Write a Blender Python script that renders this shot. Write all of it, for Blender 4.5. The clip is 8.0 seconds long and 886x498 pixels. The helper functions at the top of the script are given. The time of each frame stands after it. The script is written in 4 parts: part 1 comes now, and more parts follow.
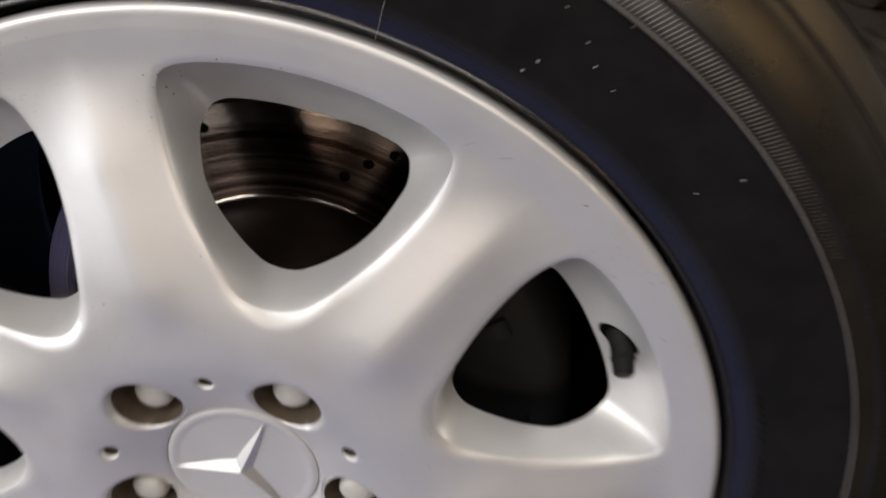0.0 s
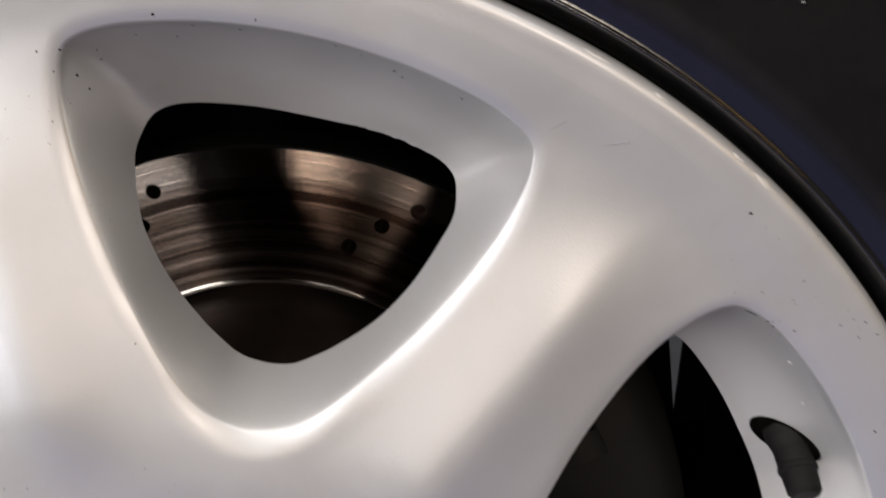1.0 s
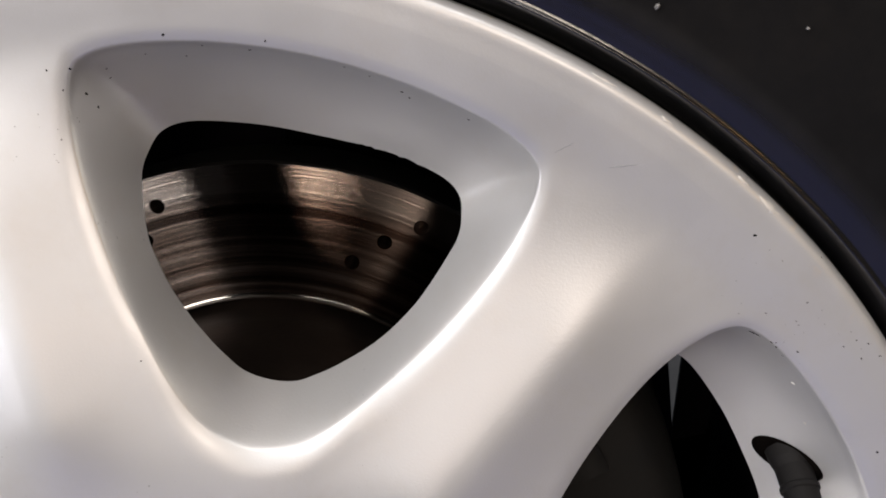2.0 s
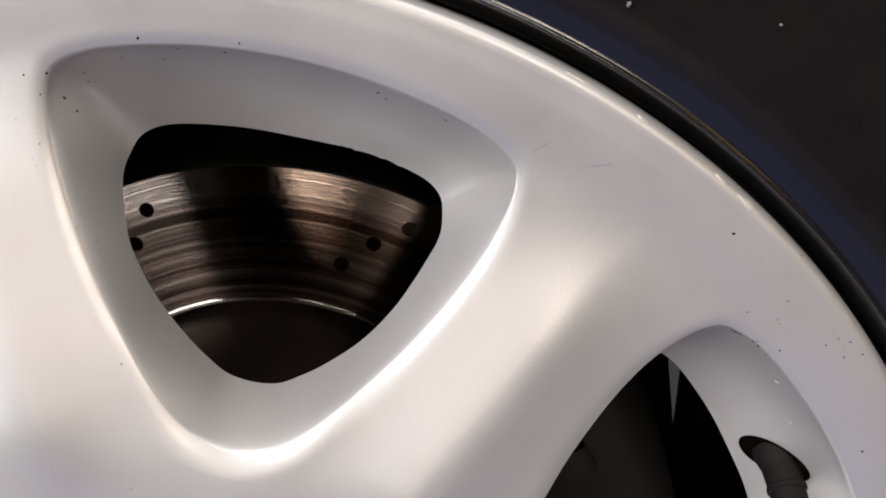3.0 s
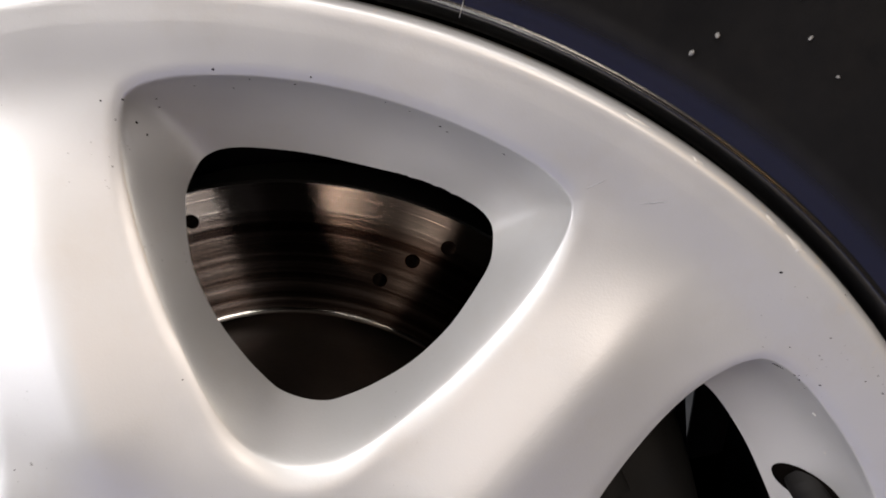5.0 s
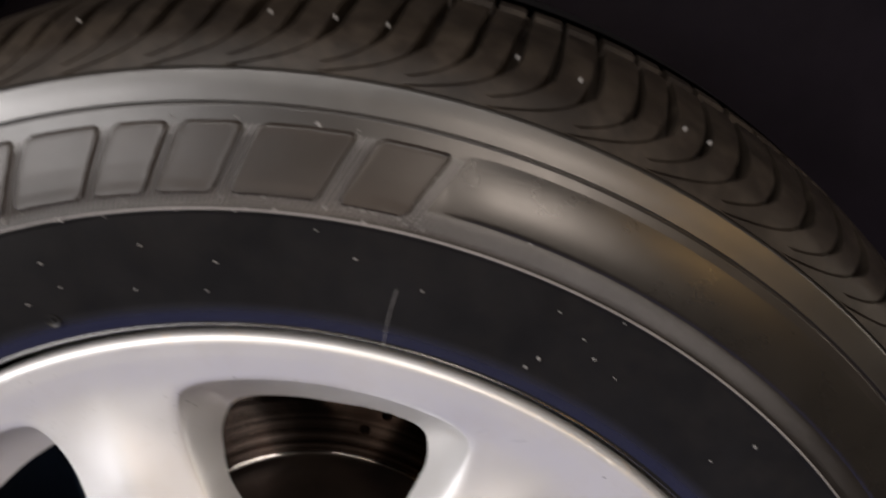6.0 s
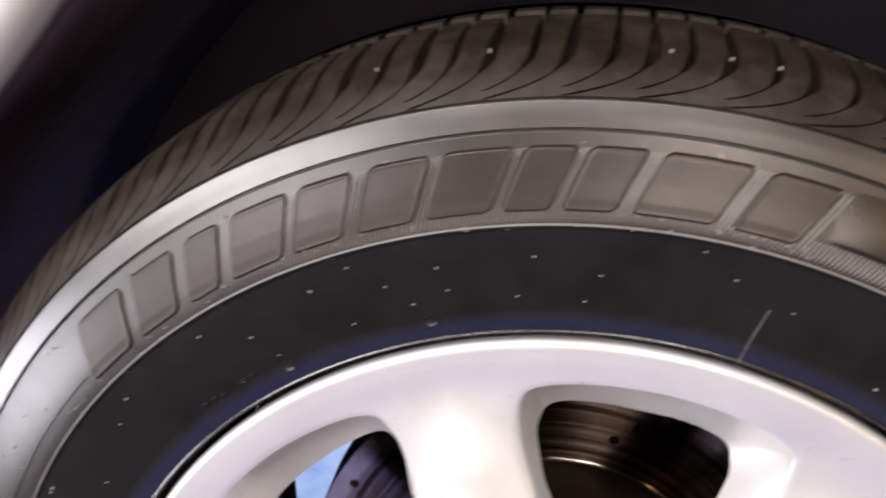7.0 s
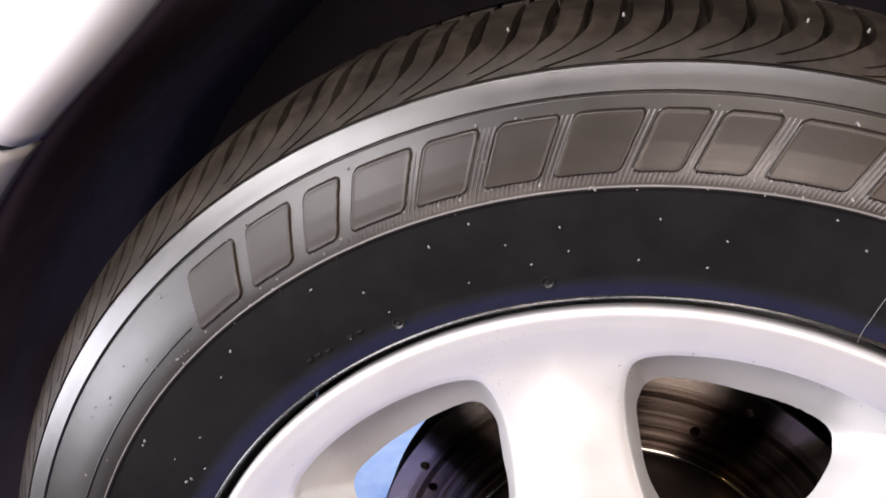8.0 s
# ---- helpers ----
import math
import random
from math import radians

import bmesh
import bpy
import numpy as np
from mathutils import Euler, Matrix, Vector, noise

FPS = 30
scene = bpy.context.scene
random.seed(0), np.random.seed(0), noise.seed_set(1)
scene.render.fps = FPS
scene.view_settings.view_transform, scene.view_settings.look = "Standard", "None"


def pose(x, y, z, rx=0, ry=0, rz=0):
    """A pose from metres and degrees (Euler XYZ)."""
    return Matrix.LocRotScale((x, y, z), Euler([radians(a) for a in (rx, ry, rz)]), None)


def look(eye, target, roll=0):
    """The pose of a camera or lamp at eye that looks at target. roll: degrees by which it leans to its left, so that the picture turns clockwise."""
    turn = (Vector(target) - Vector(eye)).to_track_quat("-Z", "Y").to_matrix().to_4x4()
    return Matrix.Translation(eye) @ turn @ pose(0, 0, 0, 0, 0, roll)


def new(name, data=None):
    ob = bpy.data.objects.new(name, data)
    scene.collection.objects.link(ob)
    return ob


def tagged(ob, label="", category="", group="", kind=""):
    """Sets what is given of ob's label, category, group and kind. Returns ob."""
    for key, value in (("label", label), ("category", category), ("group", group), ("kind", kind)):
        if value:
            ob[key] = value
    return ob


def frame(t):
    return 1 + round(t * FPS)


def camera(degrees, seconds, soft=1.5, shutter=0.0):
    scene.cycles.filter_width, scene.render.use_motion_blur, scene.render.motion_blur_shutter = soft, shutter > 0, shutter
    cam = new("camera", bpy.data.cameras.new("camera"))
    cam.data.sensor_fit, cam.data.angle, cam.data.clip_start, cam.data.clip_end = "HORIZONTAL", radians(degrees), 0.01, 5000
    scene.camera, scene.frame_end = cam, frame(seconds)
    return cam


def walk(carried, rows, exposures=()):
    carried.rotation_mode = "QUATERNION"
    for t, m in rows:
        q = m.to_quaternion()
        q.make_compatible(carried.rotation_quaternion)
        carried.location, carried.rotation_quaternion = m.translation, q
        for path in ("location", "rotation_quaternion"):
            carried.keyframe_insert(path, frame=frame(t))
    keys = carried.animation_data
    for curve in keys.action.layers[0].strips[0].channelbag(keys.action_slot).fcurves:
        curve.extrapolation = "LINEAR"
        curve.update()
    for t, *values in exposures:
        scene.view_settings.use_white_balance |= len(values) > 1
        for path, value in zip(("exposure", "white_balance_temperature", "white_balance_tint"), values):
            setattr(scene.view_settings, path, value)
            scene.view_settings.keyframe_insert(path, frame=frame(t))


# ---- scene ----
from mathutils.bvhtree import BVHTree

cam = camera(57.57, 8.0, soft=1.8, shutter=0.5)
# seconds, place, and turn of the camera
ROWS = [
    (0.0, 0.1078, -0.2621, 0.6374, 57.75, -2.90, 5.73),
    (0.2, 0.0987, -0.2277, 0.6035, 60.99, -2.08, 6.10),
    (0.5, 0.0850, -0.1970, 0.5641, 65.81, -0.17, 3.81),
    (0.8, 0.0819, -0.1848, 0.5507, 68.05, -0.60, 3.13),
    (1.0, 0.0801, -0.1775, 0.5567, 68.34, -0.00, 3.00),
    (1.2, 0.0748, -0.1731, 0.5555, 69.73, -1.33, 3.08),
    (2.3, 0.0806, -0.1794, 0.5600, 68.91, -0.02, 2.97),
    (2.5, 0.0828, -0.1797, 0.5581, 69.64, -0.03, 3.33),
    (3.0, 0.0851, -0.1771, 0.5587, 69.22, 0.22, 3.31),
    (3.5, 0.0809, -0.1755, 0.5591, 69.36, 0.42, 3.22),
    (4.0, 0.0754, -0.1736, 0.5587, 69.10, -0.29, 3.22),
    (4.2, 0.0711, -0.1721, 0.5613, 69.14, -0.89, 2.70),
    (5.3, 0.0753, -0.1969, 0.5753, 69.18, -0.97, 4.69),
    (5.5, 0.0956, -0.2247, 0.6048, 68.21, -0.48, 5.02),
    (5.6, 0.1067, -0.2356, 0.6232, 68.37, 0.37, 5.03),
    (5.8, 0.1234, -0.2378, 0.6764, 65.46, 3.26, 4.41),
    (6.0, 0.1104, -0.2446, 0.6932, 67.13, 3.20, 4.20),
    (6.2, 0.0947, -0.2515, 0.7011, 68.27, 2.99, 5.31),
    (6.5, 0.0559, -0.2616, 0.7055, 68.62, 2.24, 5.54),
    (6.8, 0.0183, -0.2747, 0.7084, 68.83, 1.18, 7.12),
    (7.0, -0.0076, -0.2802, 0.7069, 68.52, 1.11, 7.66),
    (7.5, -0.0343, -0.2924, 0.6913, 69.36, -0.79, 10.41),
    (8.0, -0.0475, -0.2961, 0.6823, 70.50, -1.23, 9.35),
]
EXPOSURES = [(0.0, -0.20, 6520, 10), (1.0, -0.12, 6500, 11), (2.5, 0.0, 6500, 11), (5.3, 0.04, 6500, 11),
             (6.0, 0.27, 6580, 12), (6.5, 0.83, 6580, 14), (7.2, 0.94, 6460, 16), (8.0, 0.97, 6420, 16)]
walk(cam, [(t, pose(x, y, z, rx, ry, rz)) for t, x, y, z, rx, ry, rz in ROWS], EXPOSURES)

# ---- world and lamps ----
world = bpy.data.worlds.new("world")
scene.world = world
world.use_nodes = True
world.node_tree.nodes["Background"].inputs["Color"].default_value = (0.55, 0.65, 0.9, 1)
world.node_tree.nodes["Background"].inputs["Strength"].default_value = 0.01


def area_lamp(name, eye, target, sx, sy, power, colour):
    data = bpy.data.lights.new(name, "AREA")
    data.shape, data.size, data.size_y = "RECTANGLE", sx, sy
    data.energy, data.color = power, colour
    ob = new(name, data)
    ob.matrix_world = look(eye, target)
    return ob


# unseen lamps: doorway, wall and orange ones follow highlights, the rest are added fill
area_lamp("doorway_light", (-2.65, -2.75, 1.95), (-0.3, -1.3, 0.8), 3.0, 1.2, 93, (1.0, 0.97, 0.955))
area_lamp("side_doorway_light", (-1.66, -0.56, 0.24), (0.0, -0.05, 0.42), 0.9, 0.46, 9.5, (0.95, 0.95, 1.0))
area_lamp("low_left_fill", (-2.5, -3.1, 0.60), (-0.1, 0.0, 0.42), 2.3, 0.6, 16, (1.0, 0.97, 0.95))
area_lamp("warm_wall_lamp", (-0.63, -3.4, 0.62), (0.0, 0.0, 0.4), 0.5, 0.5, 7, (1.0, 0.80, 0.66))
area_lamp("front_right_fill", (0.95, -3.4, 1.50), (0.0, 0.0, 0.5), 0.9, 0.6, 30, (1.0, 0.86, 0.74))
area_lamp("warm_side_fill", (2.6, -0.32, 0.80), (0.0, 0.0, 0.5), 0.6, 0.6, 9, (1.0, 0.90, 0.74))
# three overhead fills, added for the rim, the disc and the sheet behind
area_lamp("overhead_fill", (-0.80, -1.5, 2.60), (0.0, 0.0, 0.5), 0.8, 0.5, 25, (1.0, 0.95, 0.90))
area_lamp("overhead_fill", (0.50, -1.6, 2.60), (0.0, 0.0, 0.5), 1.3, 0.7, 18, (1.0, 0.965, 0.935))
area_lamp("overhead_fill", (0.1, 2.0, 2.60), (0.0, 1.4, 0.0), 1.4, 0.6, 60, (0.97, 0.98, 1.0))
area_lamp("orange_side_lamp", (2.15, -2.30, 1.28), (0.2, 0.0, 0.5), 0.5, 0.35, 4.0, (1.0, 0.60, 0.22))

# ---- materials ----
def nodes_of(name):
    m = bpy.data.materials.new(name)
    m.use_nodes = True
    nt = m.node_tree
    return m, nt, nt.nodes["Principled BSDF"]


def noise_node(nt, scale, detail=4.0, rough=0.6, coord="Object"):
    tc = nt.nodes.new("ShaderNodeTexCoord")
    n = nt.nodes.new("ShaderNodeTexNoise")
    n.inputs["Scale"].default_value = scale
    n.inputs["Detail"].default_value = detail
    n.inputs["Roughness"].default_value = rough
    nt.links.new(tc.outputs[coord], n.inputs["Vector"])
    return n


def ramp(nt, fac, stops):
    r = nt.nodes.new("ShaderNodeValToRGB")
    while len(r.color_ramp.elements) < len(stops):
        r.color_ramp.elements.new(0.5)
    for e, (p, c) in zip(r.color_ramp.elements, stops):
        e.position = p
        e.color = (*c, 1) if len(c) == 3 else c
    nt.links.new(fac, r.inputs["Fac"])
    return r.outputs["Color"]


def mixed(nt, fac, a, b, blend="MIX"):
    m = nt.nodes.new("ShaderNodeMix")
    m.data_type, m.blend_type = "RGBA", blend
    for sock, v in (("Factor", fac), ("A", a), ("B", b)):
        s = [i for i in m.inputs if i.name == sock and (i.type == "RGBA" if sock != "Factor" else i.type == "VALUE")][0]
        if isinstance(v, (int, float)):
            s.default_value = v
        elif isinstance(v, tuple):
            s.default_value = (*v, 1)
        else:
            nt.links.new(v, s)
    return [o for o in m.outputs if o.type == "RGBA"][0]


def bump(nt, bsdf, height, strength, distance):
    b = nt.nodes.new("ShaderNodeBump")
    b.inputs["Strength"].default_value = strength
    b.inputs["Distance"].default_value = distance
    nt.links.new(height, b.inputs["Height"])
    nt.links.new(b.outputs["Normal"], bsdf.inputs["Normal"])


def paint(name, lo, hi, metallic, rough, coat, specks=True, cloud=1.0):
    """Metallic lacquer with faint clouds, fine flake and a few dark specks of dirt."""
    m, nt, b = nodes_of(name)
    col = ramp(nt, noise_node(nt, 9.0).outputs["Fac"], [(0.3, lo), (0.7, hi)])
    if specks:
        n = noise_node(nt, 900.0, 1.0, 0.4)
        patch = noise_node(nt, 14.0, 2.0)
        dot = ramp(nt, n.outputs["Fac"], [(0.755, (0, 0, 0)), (0.785, (1, 1, 1))])
        where = ramp(nt, patch.outputs["Fac"], [(0.55, (0, 0, 0)), (0.64, (1, 1, 1))])
        mask = mixed(nt, 1.0, dot, where, "MULTIPLY")
        col = mixed(nt, mask, col, (0.09, 0.085, 0.08))
        edge = nt.nodes.new("ShaderNodeMapRange")
        edge.inputs["From Min"].default_value, edge.inputs["From Max"].default_value = 0.2145, 0.2205
        nt.links.new(axle_distance(nt), edge.inputs["Value"])
        chip = ramp(nt, noise_node(nt, 110.0, 5.0, 0.65).outputs["Fac"], [(0.60, (0, 0, 0)), (0.66, (1, 1, 1))])
        chips = mixed(nt, 1.0, chip, edge.outputs["Result"], "MULTIPLY")
        col = mixed(nt, chips, col, (0.70, 0.64, 0.57))
        film = ramp(nt, noise_node(nt, 30.0, 6.0, 0.7).outputs["Fac"], [(0.5, (0, 0, 0)), (0.8, (0.25, 0.25, 0.25))])
        col = mixed(nt, film, col, (0.50, 0.44, 0.36))
    nt.links.new(col, b.inputs["Base Color"])
    b.inputs["Metallic"].default_value = metallic
    rr = ramp(nt, noise_node(nt, 40.0, 5.0).outputs["Fac"], [(0.3, (rough - 0.05 * cloud,) * 3), (0.7, (rough + 0.07 * cloud,) * 3)])
    nt.links.new(rr, b.inputs["Roughness"])
    b.inputs["Coat Weight"].default_value = coat
    b.inputs["Coat Roughness"].default_value = 0.22
    bump(nt, b, noise_node(nt, 1500.0, 2.0).outputs["Fac"], 0.10, 0.0004)
    return m


def rubber(name, lo, hi, rough, spec=0.5, dust=0.0, cloud=1.0):
    m, nt, b = nodes_of(name)
    col = ramp(nt, noise_node(nt, 22.0, 6.0, 0.7).outputs["Fac"], [(0.3, lo), (0.72, hi)])
    if dust:
        d = ramp(nt, noise_node(nt, 60.0, 8.0, 0.75).outputs["Fac"], [(0.45, (0, 0, 0)), (0.85, (dust,) * 3)])
        col = mixed(nt, d, col, (0.16, 0.13, 0.10))
    nt.links.new(col, b.inputs["Base Color"])
    rr = ramp(nt, noise_node(nt, 55.0, 6.0).outputs["Fac"], [(0.3, (rough - 0.07 * cloud,) * 3), (0.7, (rough + 0.08 * cloud,) * 3)])
    nt.links.new(rr, b.inputs["Roughness"])
    b.inputs["Specular IOR Level"].default_value = spec
    bump(nt, b, noise_node(nt, 1600.0, 3.0, 0.6).outputs["Fac"], 0.14, 0.0003)
    return m


def axle_distance(nt):
    """Distance from the axle's line."""
    tc = nt.nodes.new("ShaderNodeTexCoord")
    off = nt.nodes.new("ShaderNodeVectorMath")
    off.operation = "MULTIPLY_ADD"
    off.inputs[1].default_value, off.inputs[2].default_value = (1, 0, 1), (0, 0, -0.338)
    nt.links.new(tc.outputs["Object"], off.inputs[0])
    ln = nt.nodes.new("ShaderNodeVectorMath")
    ln.operation = "LENGTH"
    nt.links.new(off.outputs[0], ln.inputs[0])
    return ln.outputs["Value"]


def polished_inside(m, r0, r1, rough, spec):
    """The rubber is smoother towards the rim, where it was wiped."""
    nt = m.node_tree
    b = nt.nodes["Principled BSDF"]
    mask = nt.nodes.new("ShaderNodeMapRange")
    mask.interpolation_type = "SMOOTHSTEP"
    mask.inputs["From Min"].default_value, mask.inputs["From Max"].default_value = r0, r1
    nt.links.new(axle_distance(nt), mask.inputs["Value"])
    old = b.inputs["Roughness"].links[0].from_socket
    nt.links.new(mixed(nt, mask.outputs["Result"], (rough, rough, rough), old), b.inputs["Roughness"])
    s0 = b.inputs["Specular IOR Level"].default_value
    nt.links.new(mixed(nt, mask.outputs["Result"], (spec, spec, spec), (s0, s0, s0)), b.inputs["Specular IOR Level"])


def metal(name, colour, rough, metallic=1.0, variation=0.25):
    m, nt, b = nodes_of(name)
    lo = tuple(c * (1 - variation) for c in colour)
    nt.links.new(ramp(nt, noise_node(nt, 60.0, 6.0, 0.7).outputs["Fac"], [(0.3, lo), (0.7, colour)]), b.inputs["Base Color"])
    b.inputs["Metallic"].default_value, b.inputs["Roughness"].default_value = metallic, rough
    bump(nt, b, noise_node(nt, 700.0, 3.0).outputs["Fac"], 0.2, 0.0004)
    return m


def turned_metal(name, worn_from=0.1335, worn_to=0.1360, bright=(0.66, 0.57, 0.51)):
    """Worn brake disc: rings of grooves round the axle, brushed along them."""
    m, nt, b = nodes_of(name)
    tc = nt.nodes.new("ShaderNodeTexCoord")
    sep = nt.nodes.new("ShaderNodeSeparateXYZ")
    nt.links.new(tc.outputs["Object"], sep.inputs[0])
    comb = nt.nodes.new("ShaderNodeCombineXYZ")
    nt.links.new(sep.outputs["X"], comb.inputs["X"])
    nt.links.new(sep.outputs["Z"], comb.inputs["Y"])
    ln = nt.nodes.new("ShaderNodeVectorMath")
    ln.operation = "LENGTH"
    nt.links.new(comb.outputs[0], ln.inputs[0])

    def rings(scale, detail):
        n = nt.nodes.new("ShaderNodeTexNoise")
        n.noise_dimensions = "1D"
        n.inputs["Scale"].default_value = scale
        n.inputs["Detail"].default_value = detail
        nt.links.new(ln.outputs["Value"], n.inputs["W"])
        return n.outputs["Fac"]

    col = ramp(nt, rings(260.0, 4.0), [(0.35, (0.066, 0.047, 0.038)), (0.5, (0.19, 0.147, 0.123)), (0.66, (0.38, 0.308, 0.268))])
    worn = nt.nodes.new("ShaderNodeMapRange")       # rubbed brighter by the pads
    worn.inputs["From Min"].default_value, worn.inputs["From Max"].default_value = worn_from, worn_to
    nt.links.new(ln.outputs["Value"], worn.inputs["Value"])
    col = mixed(nt, worn.outputs["Result"], col, bright)
    rust = ramp(nt, noise_node(nt, 25.0, 5.0).outputs["Fac"], [(0.42, (0, 0, 0)), (0.8, (0.5, 0.5, 0.5))])
    col = mixed(nt, rust, col, (0.20, 0.10, 0.065))
    nt.links.new(col, b.inputs["Base Color"])
    b.inputs["Metallic"].default_value = 1.0
    b.inputs["Roughness"].default_value = 0.21
    b.inputs["Anisotropic"].default_value = 1.0
    b.inputs["Anisotropic Rotation"].default_value = 0.25
    tg = nt.nodes.new("ShaderNodeTangent")
    tg.direction_type, tg.axis = "RADIAL", "Y"
    nt.links.new(tg.outputs[0], b.inputs["Tangent"])
    bump(nt, b, rings(900.0, 3.0), 0.25, 0.0005)
    return m


def plain_surface(name, lo, hi, scale, rough, grit=0.3, spec=0.5):
    m, nt, b = nodes_of(name)
    big = noise_node(nt, scale, 6.0, 0.65)
    nt.links.new(ramp(nt, big.outputs["Fac"], [(0.3, lo), (0.7, hi)]), b.inputs["Base Color"])
    b.inputs["Roughness"].default_value = rough
    b.inputs["Specular IOR Level"].default_value = spec
    bump(nt, b, noise_node(nt, scale * 25, 5.0).outputs["Fac"], grit, 0.002)
    return m


SILVER = paint("silver_wheel_paint", (0.595, 0.595, 0.60), (0.645, 0.64, 0.635), 0.52, 0.41, 0.10)
NICK = paint("pale_nicked_paint", (0.64, 0.62, 0.59), (0.70, 0.68, 0.64), 0.3, 0.40, 0.1, False)
SCRATCH = paint("dull_scratched_paint", (0.30, 0.30, 0.32), (0.36, 0.36, 0.37), 0.2, 0.6, 0.0, False)
DIRTY_SHADED = metal("brown_dirty_shaded_silver", (0.11, 0.082, 0.055), 0.6, 0.2, 0.5)
CAP_SILVER = paint("silver_cap_paint", (0.52, 0.52, 0.53), (0.57, 0.57, 0.57), 0.35, 0.45, 0.12, False)
CHROME = metal("bright_star_metal", (0.72, 0.71, 0.69), 0.42, 0.8, 0.05)
BODY = paint("silver_body_paint", (0.83, 0.83, 0.83), (0.86, 0.86, 0.855), 0.10, 0.3, 0.6, False, 0.15)
RUBBER = rubber("sidewall_rubber", (0.0066, 0.0065, 0.0070), (0.0108, 0.0106, 0.0112), 0.50, 0.05, 0.03)
polished_inside(RUBBER, 0.2290, 0.2370, 0.18, 1.0)
BAND_RUBBER = rubber("worn_band_rubber", (0.010, 0.0088, 0.0076), (0.017, 0.0150, 0.0130), 0.31, 1.0, 0.06, 0.4)
ARC_RUBBER = rubber("grey_arc_rubber", (0.0070, 0.0060, 0.0050), (0.0115, 0.0098, 0.0082), 0.28, 0.66, 0.03, 0.2)
TREAD_RUBBER = rubber("tread_rubber", (0.0088, 0.0069, 0.0057), (0.019, 0.0144, 0.0108), 0.46, 0.17, 0.20)
LETTER_RUBBER = rubber("moulded_rubber", (0.008, 0.0068, 0.0060), (0.014, 0.0117, 0.0098), 0.31, 0.65, 0.05, 0.4)
BLOCK_RUBBER = rubber("smooth_block_rubber", (0.0095, 0.0068, 0.0050), (0.0170, 0.0118, 0.0085), 0.32, 0.40, 0.04, 0.35)
RIB_RUBBER = rubber("rib_rubber", (0.13, 0.121, 0.118), (0.18, 0.169, 0.165), 0.36, 0.5)
# far paler than the tyre: the highlight on thin stubs is put into the colour
SPEW_RUBBER = rubber("highlight_pale_rubber_flash", (0.13, 0.127, 0.124), (0.25, 0.243, 0.236), 0.4)
BLACK_RUBBER = rubber("valve_rubber", (0.007, 0.007, 0.007), (0.012, 0.011, 0.011), 0.6, 0.12)
PLASTIC = rubber("liner_plastic", (0.070, 0.052, 0.076), (0.105, 0.080, 0.110), 0.6, 0.3)
INNER = rubber("inner_wall_coating", (0.0075, 0.0058, 0.0092), (0.0120, 0.0092, 0.0142), 0.65, 0.1)
BOLT = metal("zinc_bolt", (0.60, 0.59, 0.56), 0.6, 0.3)
BARREL = plain_surface("near_black_barrel", (0.004, 0.0038, 0.0035), (0.009, 0.0085, 0.008), 30.0, 0.85, 0.3, 0.08)
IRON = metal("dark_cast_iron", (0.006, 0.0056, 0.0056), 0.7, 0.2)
HAT = metal("brown_hub_iron", (0.030, 0.020, 0.015), 0.5, 0.6, 0.5)
DISC = turned_metal("turned_disc_steel")
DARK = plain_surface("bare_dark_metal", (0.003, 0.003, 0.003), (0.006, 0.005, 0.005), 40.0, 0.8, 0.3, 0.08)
HOLE_AND_DIRT = plain_surface("hole_shade_and_dirt_black", (0.0015, 0.0013, 0.0012), (0.004, 0.003, 0.0025), 60.0, 0.9, 0.2, 0.02)
FLOOR = plain_surface("floor_paint", (0.007, 0.007, 0.008), (0.012, 0.012, 0.013), 2.5, 0.8, 0.3, 0.15)
SHEET = plain_surface("pale_blue_sheet", (0.13, 0.26, 0.60), (0.36, 0.49, 0.74), 9.0, 0.5)
SHEEN_BLUE = plain_surface("deep_blue_reflector", (0.024, 0.038, 0.20), (0.040, 0.060, 0.29), 12.0, 0.6)
GREY = plain_surface("dull_grey_metal", (0.045, 0.045, 0.048), (0.075, 0.074, 0.077), 20.0, 0.7)
WALL = plain_surface("wall_paint", (0.014, 0.013, 0.012), (0.022, 0.020, 0.018), 1.5, 0.85)
CEILING = plain_surface("ceiling_paint", (0.035, 0.032, 0.030), (0.050, 0.046, 0.042), 1.5, 0.9)

# ---- building helpers ----
ZC = 0.338                      # height of the axle
AXLE = Vector((0.0, 0.0, ZC))


def at(r, deg, y):
    a = radians(deg)
    return Vector((r * math.cos(a), y, ZC + r * math.sin(a)))


def mesh_object(name, verts, faces, material, smooth=True):
    me = bpy.data.meshes.new(name)
    me.from_pydata([tuple(v) for v in verts], [], faces)
    me.materials.append(material)
    if smooth:
        me.polygons.foreach_set("use_smooth", [True] * len(me.polygons))
    me.update()
    return new(name, me)


def part(name, verts, faces, material, parent, label="", smooth=True, sharp=None):
    ob = mesh_object(name, verts, faces, material, smooth)
    if sharp:
        ob.data.set_sharp_from_angle(angle=radians(sharp))
    ob.parent = parent
    ob.matrix_parent_inverse = parent.matrix_world.inverted()
    return tagged(ob, label) if label else ob


def thing(name, place, label, category, group="", kind=""):
    e = new(name)
    e.location = place
    e.empty_display_size = 0.05
    bpy.context.view_layer.update()
    return tagged(e, label, category, group, kind)


